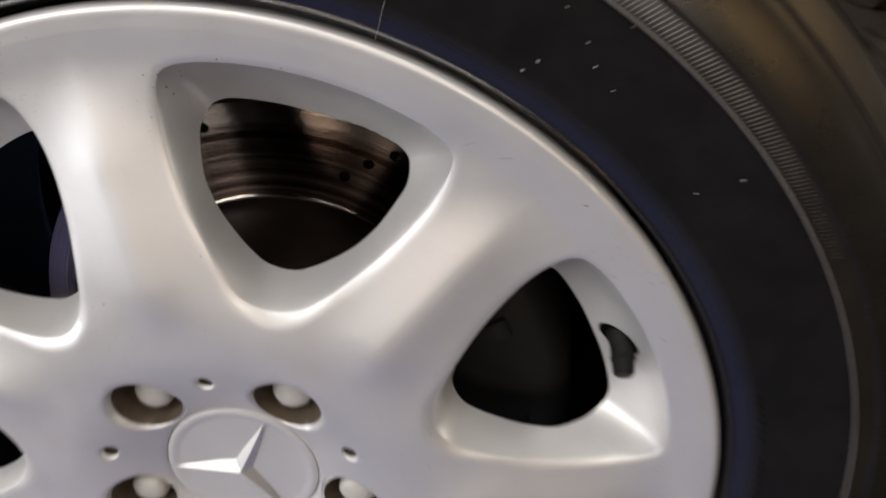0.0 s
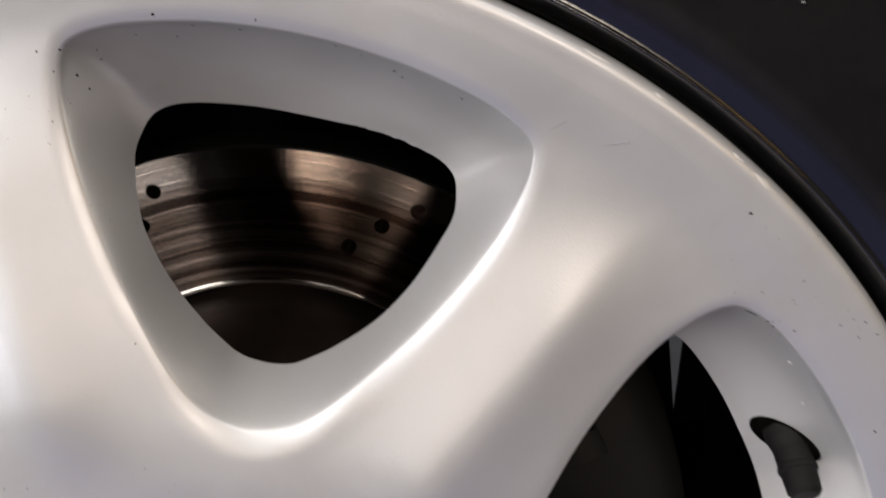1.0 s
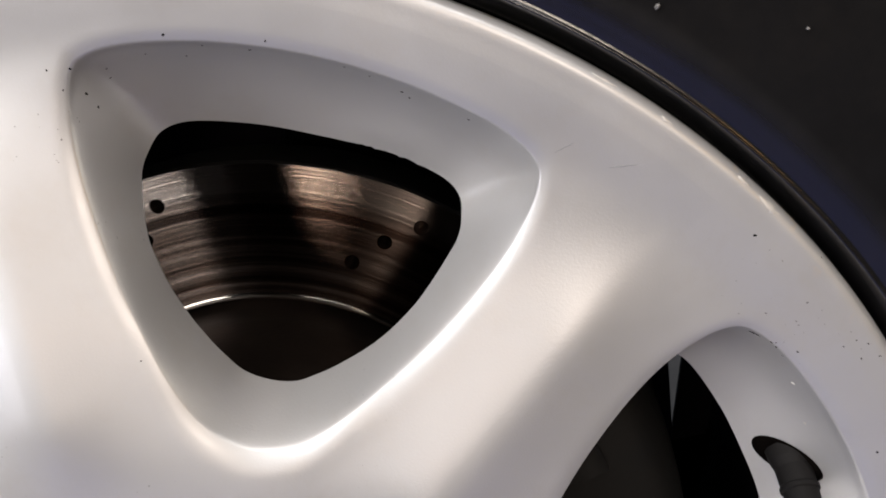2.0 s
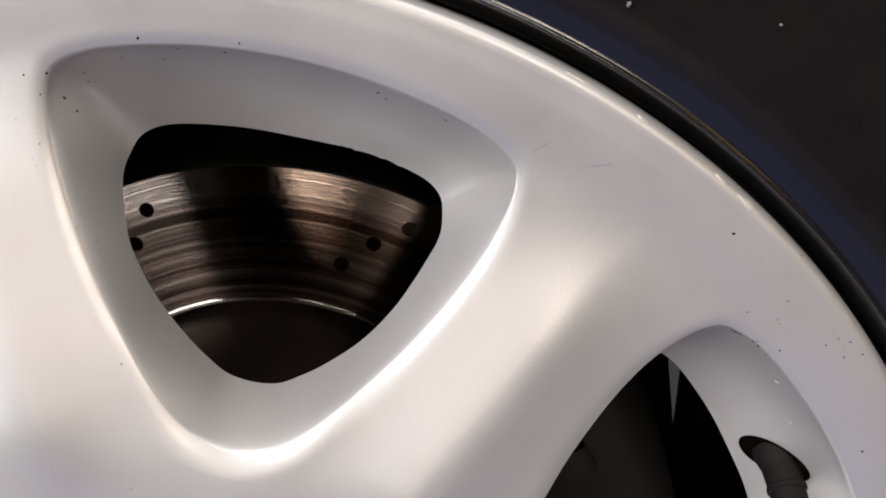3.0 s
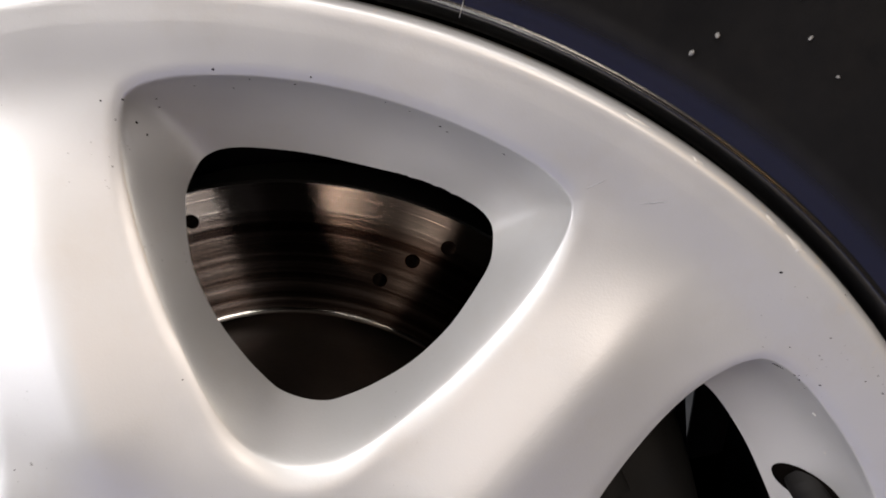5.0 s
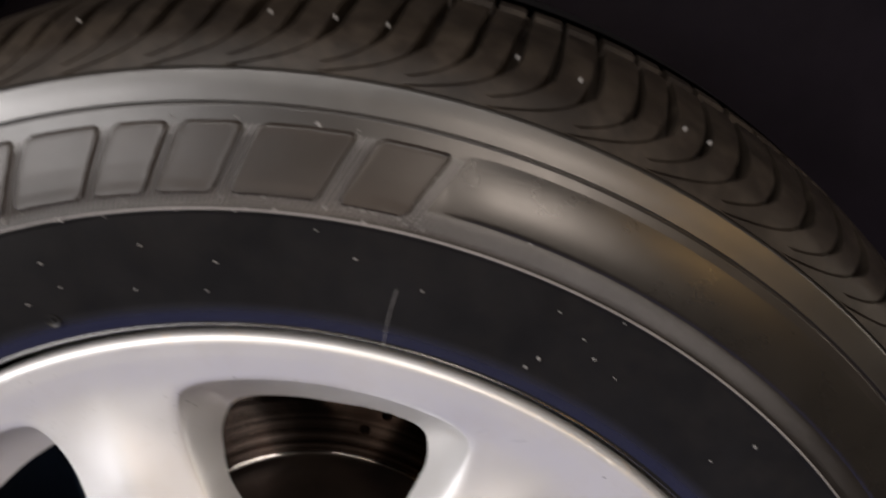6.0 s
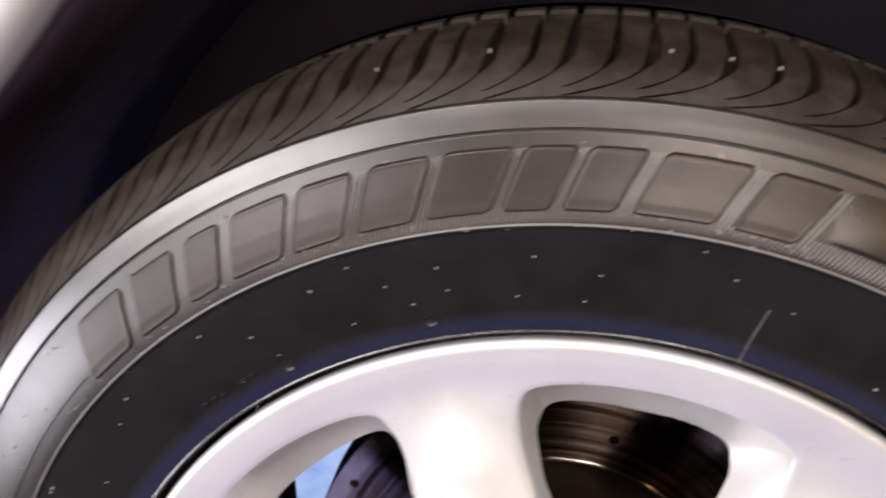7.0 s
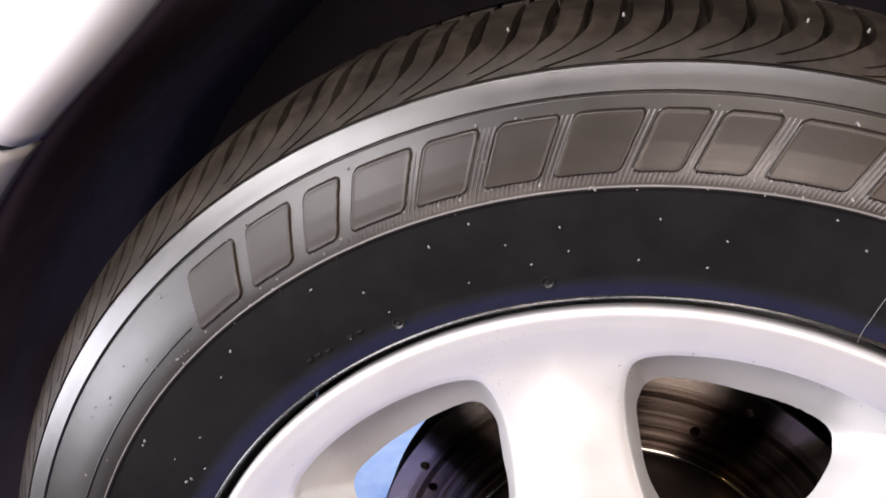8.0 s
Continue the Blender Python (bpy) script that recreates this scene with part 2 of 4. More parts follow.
def revolved(profile, n, a0=0.0, a1=360.0):
    """Ring of a profile of (radius, y) round the axle."""
    closed = abs(a1 - a0) >= 360
    cols = n if closed else n + 1
    verts = [at(r, a0 + (a1 - a0) * k / n, y) for k in range(cols) for r, y in profile]
    p = len(profile)
    faces = []
    for k in range(n):
        j = (k + 1) % cols
        for i in range(p - 1):
            faces.append((k * p + i, j * p + i, j * p + i + 1, k * p + i + 1))
    return verts, faces


def smooth_profile(points, per=4):
    """Catmull-Rom through a few profile points."""
    out = []
    q = [points[0], *points, points[-1]]
    for i in range(1, len(q) - 2):
        for s in range(per):
            t = s / per
            row = []
            for a, b, c, d in zip(q[i - 1], q[i], q[i + 1], q[i + 2]):
                row.append(0.5 * (2 * b + (c - a) * t + (2 * a - 5 * b + 4 * c - d) * t * t + (3 * b - a - 3 * c + d) * t ** 3))
            out.append(tuple(row))
    out.append(points[-1])
    return out


def joined(*pieces):
    verts, faces = [], []
    for v, f in pieces:
        n = len(verts)
        verts += list(v)
        faces += [tuple(i + n for i in face) for face in f]
    return verts, faces


def cylinder_between(a, b, r0, r1, n=16, caps=True):
    a, b = Vector(a), Vector(b)
    d = (b - a).normalized()
    u = d.orthogonal().normalized()
    w = d.cross(u)
    verts, faces = [], []
    for c, r in ((a, r0), (b, r1)):
        for k in range(n):
            t = 2 * math.pi * k / n
            verts.append(c + u * (r * math.cos(t)) + w * (r * math.sin(t)))
    for k in range(n):
        j = (k + 1) % n
        faces.append((k, j, n + j, n + k))
    if caps:
        faces += [tuple(range(n))[::-1], tuple(range(n, 2 * n))]
    return verts, faces


def box(lo, hi):
    (x0, y0, z0), (x1, y1, z1) = lo, hi
    v = [(x0, y0, z0), (x1, y0, z0), (x1, y1, z0), (x0, y1, z0), (x0, y0, z1), (x1, y0, z1), (x1, y1, z1), (x0, y1, z1)]
    f = [(3, 2, 1, 0), (4, 5, 6, 7), (0, 1, 5, 4), (1, 2, 6, 5), (2, 3, 7, 6), (3, 0, 4, 7)]
    return v, f


def smoothstep(a, b, x):
    t = min(1.0, max(0.0, (x - a) / (b - a)))
    return t * t * (3 - 2 * t)


# ---- the room ----
def slab(name, lo, hi, material, label, category):
    v, f = box(lo, hi)
    return tagged(mesh_object(name, v, f, material, False), label, category, "", "structure")


slab("floor", (-4, -4, -0.1), (4, 5, 0), FLOOR, "dark stained workshop floor", "floor")
slab("ceiling", (-4, -4, 2.8), (4, 5, 2.9), CEILING, "plain dark workshop ceiling", "ceiling")
slab("wall_west", (-4.1, -4, 0), (-4, 5, 2.8), WALL, "plain dark grey painted wall", "wall")
slab("wall_east", (4, -4, 0), (4.1, 5, 2.8), WALL, "plain dark grey painted wall", "wall")
slab("wall_south", (-4.1, -4.1, 0), (4.1, -4, 2.8), WALL, "plain dark grey painted wall", "wall")
slab("wall_north", (-4.1, 5, 0), (4.1, 5.1, 2.8), WALL, "plain dark grey painted wall", "wall")

def floor_sheet():
    """Rumpled thin sheet lying on the floor under the wheel."""
    nx, ny = 48, 72
    verts, faces = [], []
    for top in (1, 0):
        for j in range(ny + 1):
            for i in range(nx + 1):
                x, y = -0.42 + 0.95 * i / nx, 0.12 + 1.36 * j / ny
                flat = smoothstep(0.12, 0.40, math.hypot(x, y - 0.11))
                z = 0.0012 + flat * 0.006 * (noise.noise(Vector((x * 6, y * 6, 1.7))) + 0.6) if top else 0.0002
                verts.append((x + 0.012 * noise.noise(Vector((y * 5, 2.0, 0))), y, z))
    row, layer = nx + 1, (nx + 1) * (ny + 1)
    for j in range(ny):
        for i in range(nx):
            q = j * row + i
            faces += [(q, q + 1, q + row + 1, q + row), (layer + q, layer + q + row, layer + q + row + 1, layer + q + 1)]
    ring = list(range(nx + 1)) + [j * row + nx for j in range(1, ny + 1)] + [ny * row + i for i in range(nx - 1, -1, -1)] + [j * row for j in range(ny - 1, 0, -1)]
    for a, b in zip(ring, ring[1:] + ring[:1]):
        faces.append((b, a, layer + a, layer + b))
    return tagged(mesh_object("floor_sheet", verts, faces, SHEET), "pale blue and white sheet lying on the floor", "sheet")


floor_sheet()


def sheen_reflector():
    """Thin unseen reflector on the floor ahead of the wheel, added for the tyre's blue sheen, with a rounded border and
    a slight swell.
    """
    nx, ny = 40, 30
    verts, faces = [], []
    for top in (1, 0):
        for j in range(ny + 1):
            for i in range(nx + 1):
                x, y = -0.46 + 0.98 * i / nx, -0.62 + 0.72 * j / ny
                edge = min(1.0, min(i, nx - i, j, ny - j) / 1.5)
                z = 0.0008 + 0.0045 * math.sin(0.5 * math.pi * edge) + 0.0012 * noise.noise(Vector((x * 4, y * 4, 5.1))) * edge if top else 0.0002
                if math.hypot(x, y - 0.10) < 0.16:
                    z = min(z, 0.0012)
                verts.append((x, y, z))
    row, layer = nx + 1, (nx + 1) * (ny + 1)
    for j in range(ny):
        for i in range(nx):
            q = j * row + i
            faces += [(q, q + 1, q + row + 1, q + row), (layer + q, layer + q + row, layer + q + row + 1, layer + q + 1)]
    ring = list(range(nx + 1)) + [j * row + nx for j in range(1, ny + 1)] + [ny * row + i for i in range(nx - 1, -1, -1)] + [j * row for j in range(ny - 1, 0, -1)]
    for a, b in zip(ring, ring[1:] + ring[:1]):
        faces.append((b, a, layer + a, layer + b))
    return tagged(mesh_object("sheen_reflector", verts, faces, SHEEN_BLUE), "unseen deep blue reflector added on the floor for the tyre's sheen", "mat")


sheen_reflector()

# ---- the car round the wheel ----
car = thing("car", (0.0, 0.2, 0.0), "silver car with a dark wheel arch round its wheel", "car")
GAP_DEG = 137.0


def arch_growth(deg):
    """The arch is not round: it opens wider over the top and behind."""
    return 0.170 * smoothstep(132.0, 60.0, deg) if deg < 132 else 0.0


def wing_panel(a0, a1, n, x0, x1, z0, z1):
    """Body skin round the wheel arch: rolled inner flange, rounded arch edge, then the skin out to a box."""
    verts, faces = [], []
    edge = [(0.3890, 0.034), (0.3875, 0.024), (0.3874, 0.014), (0.3884, 0.0080), (0.3912, 0.0032), (0.3960, 0.0002), (0.4060, -0.0022), (0.4300, -0.0045)]
    for k in range(n + 1):
        deg = a0 + (a1 - a0) * k / n
        a = radians(deg)
        c, s = math.cos(a), math.sin(a)
        reach = min((x1 if c > 0 else x0) / c if abs(c) > 1e-6 else 9, ((z1 if s > 0 else z0) - ZC) / s if abs(s) > 1e-6 else 9)
        grow = arch_growth(deg)
        for r, y in edge:
            verts.append(at(r + grow, deg, y))
        for i in range(1, 9):
            r = 0.43 + grow + (max(reach, 0.46 + grow) - 0.43 - grow) * i / 8
            z = r * s
            y = -0.0045 + 0.10 * max(0.0, (z - 0.38)) ** 1.5 + 0.12 * max(0.0, -r * c - 0.45) ** 1.4
            verts.append(at(r, deg, y))
    p = len(edge) + 8
    for k in range(n):
        for i in range(p - 1):
            faces.append((k * p + i, k * p + i + 1, (k + 1) * p + i + 1, (k + 1) * p + i))
    return verts, faces


def thick(ob, depth):
    m = ob.modifiers.new("thickness", "SOLIDIFY")
    m.thickness, m.offset = depth, -1
    return ob


v, f = wing_panel(-12, GAP_DEG - 0.35, 150, -0.75, 0.95, 0.22, 1.0)
thick(part("fender", v, f, BODY, car, "silver painted front fender"), 0.0012)
v, f = wing_panel(GAP_DEG + 0.35, 196, 60, -0.75, 0.95, 0.22, 1.0)
thick(part("bumper", v, f, BODY, car, "silver painted bumper end"), 0.0025)


def bonnet_sheet():
    """Bonnet skin from the top of the fender inwards, rounded over the edge and slightly crowned."""
    nx, ny = 24, 20
    verts = []
    for j in range(ny + 1):
        t = j / ny
        for i in range(nx + 1):
            x = -0.75 + 1.70 * i / nx
            side = 0.10 * max(0.0, 1.0 - ZC - 0.38) ** 1.5 - 0.0045 + 0.12 * max(0.0, -x - 0.45) ** 1.4
            verts.append((x, side + 0.70 * t ** 1.6, 1.0 + 0.055 * math.sin(0.5 * math.pi * min(1.0, t * 2.2)) + 0.02 * t))
    faces = [(j * (nx + 1) + i, (j + 1) * (nx + 1) + i, (j + 1) * (nx + 1) + i + 1, j * (nx + 1) + i + 1) for j in range(ny) for i in range(nx)]
    return verts, faces


v, f = bonnet_sheet()
thick(part("bonnet", v, f, BODY, car, "silver painted bonnet edge"), 0.0012)
v, f = revolved([(0.3905, 0.030), (0.394, 0.07), (0.399, 0.14), (0.402, 0.24), (0.397, 0.33)], 108, -18, 198)
v = [w + (w - Vector((0, w.y, ZC))).normalized() * arch_growth(math.degrees(math.atan2(w.z - ZC, w.x)) % 360 if w.x < 0 or w.z > ZC else 0.0) for w in v]
thick(part("arch_liner", v, f, PLASTIC, car, "black plastic wheel arch liner"), 0.003)
wall_pts = [at(0.399 + arch_growth(a), a, 0.33) for a in range(8, 173, 3)]
v, f = joined((wall_pts, [tuple(range(len(wall_pts)))]), ([w + Vector((0, 0.004, 0)) for w in wall_pts], [tuple(range(len(wall_pts)))[::-1]]))
part("inner_wall", v, f, INNER, car, "black inner wall of the wheel arch", False)
# black panels added for the unlit space: (left edge at the foot and the top, right edge at the foot and the top); a
# slit between the last two widens upwards
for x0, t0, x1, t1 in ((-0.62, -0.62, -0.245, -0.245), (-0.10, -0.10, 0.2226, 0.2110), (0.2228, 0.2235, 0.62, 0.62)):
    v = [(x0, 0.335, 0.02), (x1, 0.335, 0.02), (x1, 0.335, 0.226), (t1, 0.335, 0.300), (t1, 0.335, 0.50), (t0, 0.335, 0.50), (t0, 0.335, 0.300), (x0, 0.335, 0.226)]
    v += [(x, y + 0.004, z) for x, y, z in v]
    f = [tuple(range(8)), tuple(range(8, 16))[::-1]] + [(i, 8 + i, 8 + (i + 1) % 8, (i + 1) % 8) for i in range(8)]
    part("dark_backing", v, f, DARK, car, "black panel added for the unlit space behind the wheel", False)
# sloping plate added so that the slit shows a dim grey
v = [(0.190, 0.350, 0.222), (0.262, 0.350, 0.222), (0.262, 0.750, 0.402), (0.190, 0.750, 0.402)]
v += [(x, y + 0.0016, z - 0.0036) for x, y, z in v]
part("slit_plate", v, [(0, 1, 2, 3), (7, 6, 5, 4)] + [(i, 4 + i, 4 + (i + 1) % 4, (i + 1) % 4) for i in range(4)], GREY, car, "dull grey sloping plate added behind the slit", False)
v, f = box((-0.376, 0.15, 0.05), (-0.370, 0.334, 0.42))
part("dark_backing", v, f, DARK, car, "black panel added for the unlit space beside the wheel", False)
v, f = joined(cylinder_between((0.0, 0.13, ZC), (0.0, 0.30, ZC), 0.045, 0.04, 24), cylinder_between((0.0, 0.19, ZC), (0.02, 0.30, ZC + 0.40), 0.03, 0.028, 20))
part("strut", v, f, DARK, car, "dark suspension strut and hub carrier")

# ---- brake ----
disc = thing("brake_disc", (0.0, 0.1, ZC - 0.143), "worn drilled steel brake disc behind the wheel", "brake disc")
DISC_Y, HOLE_R = 0.100, 0.0029


def rotor():
    """Flat annulus with drilled holes, a bevelled inner edge and its rim."""
    bm = bmesh.new()

    def loop(cx, cz, r, n, y):
        vs = [bm.verts.new((cx + r * math.cos(2 * math.pi * k / n), y, cz + r * math.sin(2 * math.pi * k / n))) for k in range(n)]
        return vs, [bm.edges.new((vs[k], vs[(k + 1) % n])) for k in range(n)]

    edges = []
    outer, e = loop(0, 0, 0.1460, 160, DISC_Y)
    edges += e
    inner, e = loop(0, 0, 0.0952, 120, DISC_Y)
    edges += e
    holes = []
    for g in range(8):
        for j, r in enumerate((0.1352, 0.1245, 0.1128)):
            a = radians(107.7 + 42.4 * (g - 4) + 4.5 * j)
            h, e = loop(r * math.cos(a), r * math.sin(a), HOLE_R, 14, DISC_Y)
            edges += e
            holes.append(h)
    bmesh.ops.triangle_fill(bm, use_beauty=True, use_dissolve=False, edges=edges, normal=(0, -1, 0))
    for vs, rows in ((outer, [(0.1468, DISC_Y + 0.001), (0.1468, DISC_Y + 0.026), (0.100, DISC_Y + 0.026)]), (inner, [(0.0927, DISC_Y + 0.0016), (0.0922, DISC_Y + 0.004), (0.0912, DISC_Y + 0.004)])):
        prev, n = vs, len(vs)
        for r, y in rows:
            row = [bm.verts.new((r * math.cos(2 * math.pi * k / n), y, r * math.sin(2 * math.pi * k / n))) for k in range(n)]
            for k in range(n):
                bm.faces.new((prev[k], prev[(k + 1) % n], row[(k + 1) % n], row[k]))
            prev = row
    for h in holes:
        row = [bm.verts.new((w.co.x, DISC_Y + 0.02, w.co.z)) for w in h]
        for k in range(14):
            bm.faces.new((h[k], h[(k + 1) % 14], row[(k + 1) % 14], row[k]))
    bmesh.ops.recalc_face_normals(bm, faces=bm.faces)
    me = bpy.data.meshes.new("rotor")
    bm.to_mesh(me)
    bm.free()
    me.materials.append(DISC)
    me.materials.append(IRON)
    for poly in me.polygons:
        if math.hypot(poly.center.x, poly.center.z) > 0.1462:
            poly.material_index = 1
    ob = new("rotor", me)
    ob.location = AXLE
    ob.parent = disc
    ob.matrix_parent_inverse = disc.matrix_world.inverted()
    return ob


rotor()
v, f = revolved([(0.0956, DISC_Y + 0.0004), (0.0953, DISC_Y - 0.0005), (0.0949, DISC_Y - 0.0008), (0.0938, DISC_Y - 0.0008), (0.0932, DISC_Y - 0.0004), (0.0927, DISC_Y + 0.0012)], 120)
edge = part("rubbed_edge", [w - AXLE for w in v], f, turned_metal("rubbed_steel", 0.05, 0.06, (0.86, 0.78, 0.70)), disc, "bright rubbed inner edge of the disc")
edge.location = AXLE
v, f = revolved([(0.0917, DISC_Y + 0.004), (0.0899, DISC_Y + 0.001), (0.0892, DISC_Y - 0.010), (0.0882, 0.052), (0.0850, 0.0455), (0.080, 0.043), (0.035, 0.043), (0.033, 0.040), (0.001, 0.040)], 96)
part("disc_hat", v, f, HAT, disc, "rusty brown hat of the brake disc", sharp=35)
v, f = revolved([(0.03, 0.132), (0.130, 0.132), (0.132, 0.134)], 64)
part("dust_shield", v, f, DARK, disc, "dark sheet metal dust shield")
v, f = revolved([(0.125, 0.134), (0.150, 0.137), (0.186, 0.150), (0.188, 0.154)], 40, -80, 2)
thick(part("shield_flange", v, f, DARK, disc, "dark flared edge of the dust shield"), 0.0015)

caliper = thing("brake_caliper", (0.13, 0.1, ZC - 0.06), "dark cast brake caliper over the disc edge", "brake caliper")
prof = [(0.088, 0.090), (0.090, 0.060), (0.100, 0.050), (0.140, 0.050), (0.154, 0.058), (0.158, 0.075), (0.158, 0.150), (0.146, 0.165), (0.10, 0.165), (0.095, 0.150)]
v, f = revolved(smooth_profile(prof, 3), 24, -32, 36)
n_prof = len(smooth_profile(prof, 3))
f = list(f) + [tuple(range(n_prof)), tuple(range(24 * n_prof, 25 * n_prof))[::-1]]
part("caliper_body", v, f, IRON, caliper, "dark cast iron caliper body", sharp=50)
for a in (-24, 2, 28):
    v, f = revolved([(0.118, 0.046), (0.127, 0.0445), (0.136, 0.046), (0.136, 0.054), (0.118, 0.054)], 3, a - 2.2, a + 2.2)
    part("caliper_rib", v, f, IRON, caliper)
v, f = cylinder_between(at(0.150, 40, 0.075), at(0.150, 40, 0.135), 0.0055, 0.0055, 12)
part("guide_pin", v, f, metal("pin_steel", (0.03, 0.03, 0.028), 0.5), caliper, "grey steel guide pin")

# ---- the wheel ----
wheel = thing("wheel", (0.0, 0.1, 0.0), "silver seven-hole alloy car wheel with a black tyre", "wheel")
WIN0, STEP = 78.3, 360.0 / 7
# window outlines: (radius, half angle) from the hub end to the rim end
LIP = [(0.1029, 0.0), (0.1051, 4.4), (0.1103, 8.0), (0.1192, 11.0), (0.1318, 13.7), (0.1450, 15.7), (0.1604, 17.0), (0.1747, 17.5), (0.1860, 17.3), (0.1925, 16.8), (0.1962, 16.0), (0.1986, 14.2), (0.2001, 11.2), (0.2012, 6.0), (0.2016, 0.0)]
OPEN = [(0.1113, 0.0), (0.1126, 3.5), (0.1165, 6.1), (0.1211, 8.3), (0.1285, 10.8), (0.1360, 12.4), (0.1448, 13.5), (0.1527, 14.1), (0.1593, 14.5), (0.1644, 14.7), (0.1688, 14.3), (0.1740, 13.1), (0.1764, 10.4), (0.1768, 5.0), (0.1766, 0.0)]
BACK_Y = 0.043
HUB_R, HUB_Y, RING_R, CAP_Y = 0.0800, -0.0130, 0.2120, 0.0010


def base_y(r):
    """Section of the wheel face along a radius: dished hub, domed spokes, flat ring."""
    if r < 0.080:
        return CAP_Y + (HUB_Y - CAP_Y) * math.sin(0.5 * math.pi * max(0.0, (r - 0.036) / 0.044)) 
    if r < 0.194:
        return HUB_Y + 0.0160 * smoothstep(0.080, 0.194, r) ** 1.15
    return HUB_Y + 0.0160 - 0.0028 * smoothstep(0.196, 0.2165, r)


def open_y(r):
    """Depth of the sharp edge of a window."""
    return 0.0122 + 0.0010 * smoothstep(0.112, 0.130, r) + 0.0165 * smoothstep(0.146, 0.181, r)


def face_y(r, off):
    """Height of the face; off is the angle in degrees from the nearest window's centre line."""
    w = r * radians(STEP / 2 - abs(off))            # distance from the spoke's middle
    along = smoothstep(0.085, 0.115, r) * (1 - smoothstep(0.160, 0.202, r))
    ridge = max(0.0, 1 - (math.hypot(w, 0.0035) - 0.0035) / 0.024) ** 1.5
    return base_y(r) + along * (0.0012 - 0.0056 * ridge)


def rim_face():
    """One seventh of the face round a window, seven times, with walls, back and hub plate."""
    def outline(points, n, wider=1.0):
        ring = [(r, h) for r, h in points] + [(r, -h * wider) for r, h in points[-2:0:-1]]
        ctl = [(r * math.sin(radians(h)), r * math.cos(radians(h))) for r, h in ring]
        xy = np.array(smooth_profile(ctl[-2:] + ctl + ctl[:3], 6)[12:12 + 6 * len(ctl)])
        seg = np.linalg.norm(np.diff(np.vstack([xy, xy[:1]]), axis=0), axis=1)
        s = np.concatenate([[0], np.cumsum(seg)]) / seg.sum()
        loop = np.vstack([xy, xy[:1]])
        u = np.arange(n) / n
        return np.stack([np.interp(u, s, loop[:, 0]), np.interp(u, s, loop[:, 1])], 1)

    nb, ns, nt = 24, 52, 48
    h = STEP / 2
    border = [(HUB_R, h * i / nb) for i in range(nb)]
    border += [(HUB_R + (RING_R - HUB_R) * i / ns, h) for i in range(ns)]
    border += [(RING_R, h - h * i / nt) for i in range(nt)]
    border += [(RING_R, -h * i / nt) for i in range(nt)]
    border += [(RING_R - (RING_R - HUB_R) * i / ns, -h) for i in range(ns)]
    border += [(HUB_R, -h + h * i / nb) for i in range(nb)]
    n = len(border)
    bxy = np.array([(r * math.sin(radians(d)), r * math.cos(radians(d))) for r, d in border])
    dense_lip, dense_open = outline(LIP, 1200), outline(OPEN, 1200, 1.02)
    turn = radians(0.4)                             # the openings are turned a little against the lips
    dense_open = dense_open @ np.array([[math.cos(turn), math.sin(turn)], [-math.sin(turn), math.cos(turn)]])
    mid = np.array([0.0, 0.150])

    def matched(dense, centre, lead=0.0):
        want = np.arctan2(*(bxy - centre).T)
        # the corners of lip and opening lie on one crease
        want = want + np.sign(want) * radians(lead) * np.interp(np.abs(want), np.radians([0, 20, 53, 75, 125, 180]), [0, 0.45, 1, 0.8, 0, 0])
        a0 = np.arctan2(*(dense - centre).T)
        order = np.argsort(a0)
        xs = np.concatenate([a0[order] - 2 * math.pi, a0[order], a0[order] + 2 * math.pi])
        px = np.tile(dense[order, 0], 3)
        py = np.tile(dense[order, 1], 3)
        return np.stack([np.interp(want, xs, px), np.interp(want, xs, py)], 1)

    lip = matched(dense_lip, mid)
    opening = matched(dense_open, mid, 11.0)

    def y_at(p):
        r = float(np.hypot(*p))
        return face_y(r, math.degrees(math.atan2(p[0], p[1])))

    def roll_size(l):
        r = float(np.hypot(*l))
        w = smoothstep(0.172, 0.197, r)                         # broad along the outer side, narrow elsewhere
        n = 1 - smoothstep(0.100, 0.124, r)
        return 0.0010 - 0.0004 * w + 0.0010 * n, 0.0046 - 0.0014 * w + 0.0015 * n

    def roll(p, l):
        """The face turns down softly towards a window's lip."""
        d = float(np.hypot(*(p - l)))
        amp, width = roll_size(l)
        return amp * max(0.0, 1 - d / width) ** 2.0

    rows = []
    for t in (1.0, 0.86, 0.72, 0.58, 0.46, 0.35, 0.26, 0.19, 0.13, 0.085, 0.05, 0.022):
        q = lip + (bxy - lip) * t
        rows.append([(p[0], p[1], y_at(p) + roll(p, l)) for p, l in zip(q, lip)])
    # rolled lip, then the flared wall down to the opening
    lip_y = np.array([y_at(p) + roll_size(p)[0] for p in lip])
    inward = opening - lip
    edge_y = [open_y(float(np.hypot(*p))) for p in opening]
    softs = [min(0.42, max(0.06, (0.0034 - 0.0018 * smoothstep(0.185, 0.198, float(np.hypot(*l)))) / float(np.hypot(*d)))) for l, d in zip(lip, inward)]

    def eased(u, start, soft):
        """Wall from lip to opening: begins with the slope of the rolled face, then steepens."""
        curve = (u - soft * (1 - math.exp(-u / soft))) / (1 - soft * (1 - math.exp(-1 / soft)))
        return start * u + (1 - start) * curve

    # along the outer side the wall falls steeply at first and flattens towards the opening
    hollow = [0.45 * smoothstep(0.178, 0.197, float(np.hypot(*l))) for l in lip]
    starts = []
    for l, d, a, e in zip(lip, inward, lip_y, edge_y):
        amp, width = roll_size(l)
        starts.append(min(0.9, 2 * amp / width * float(np.hypot(*d)) / max(0.002, e - a)))

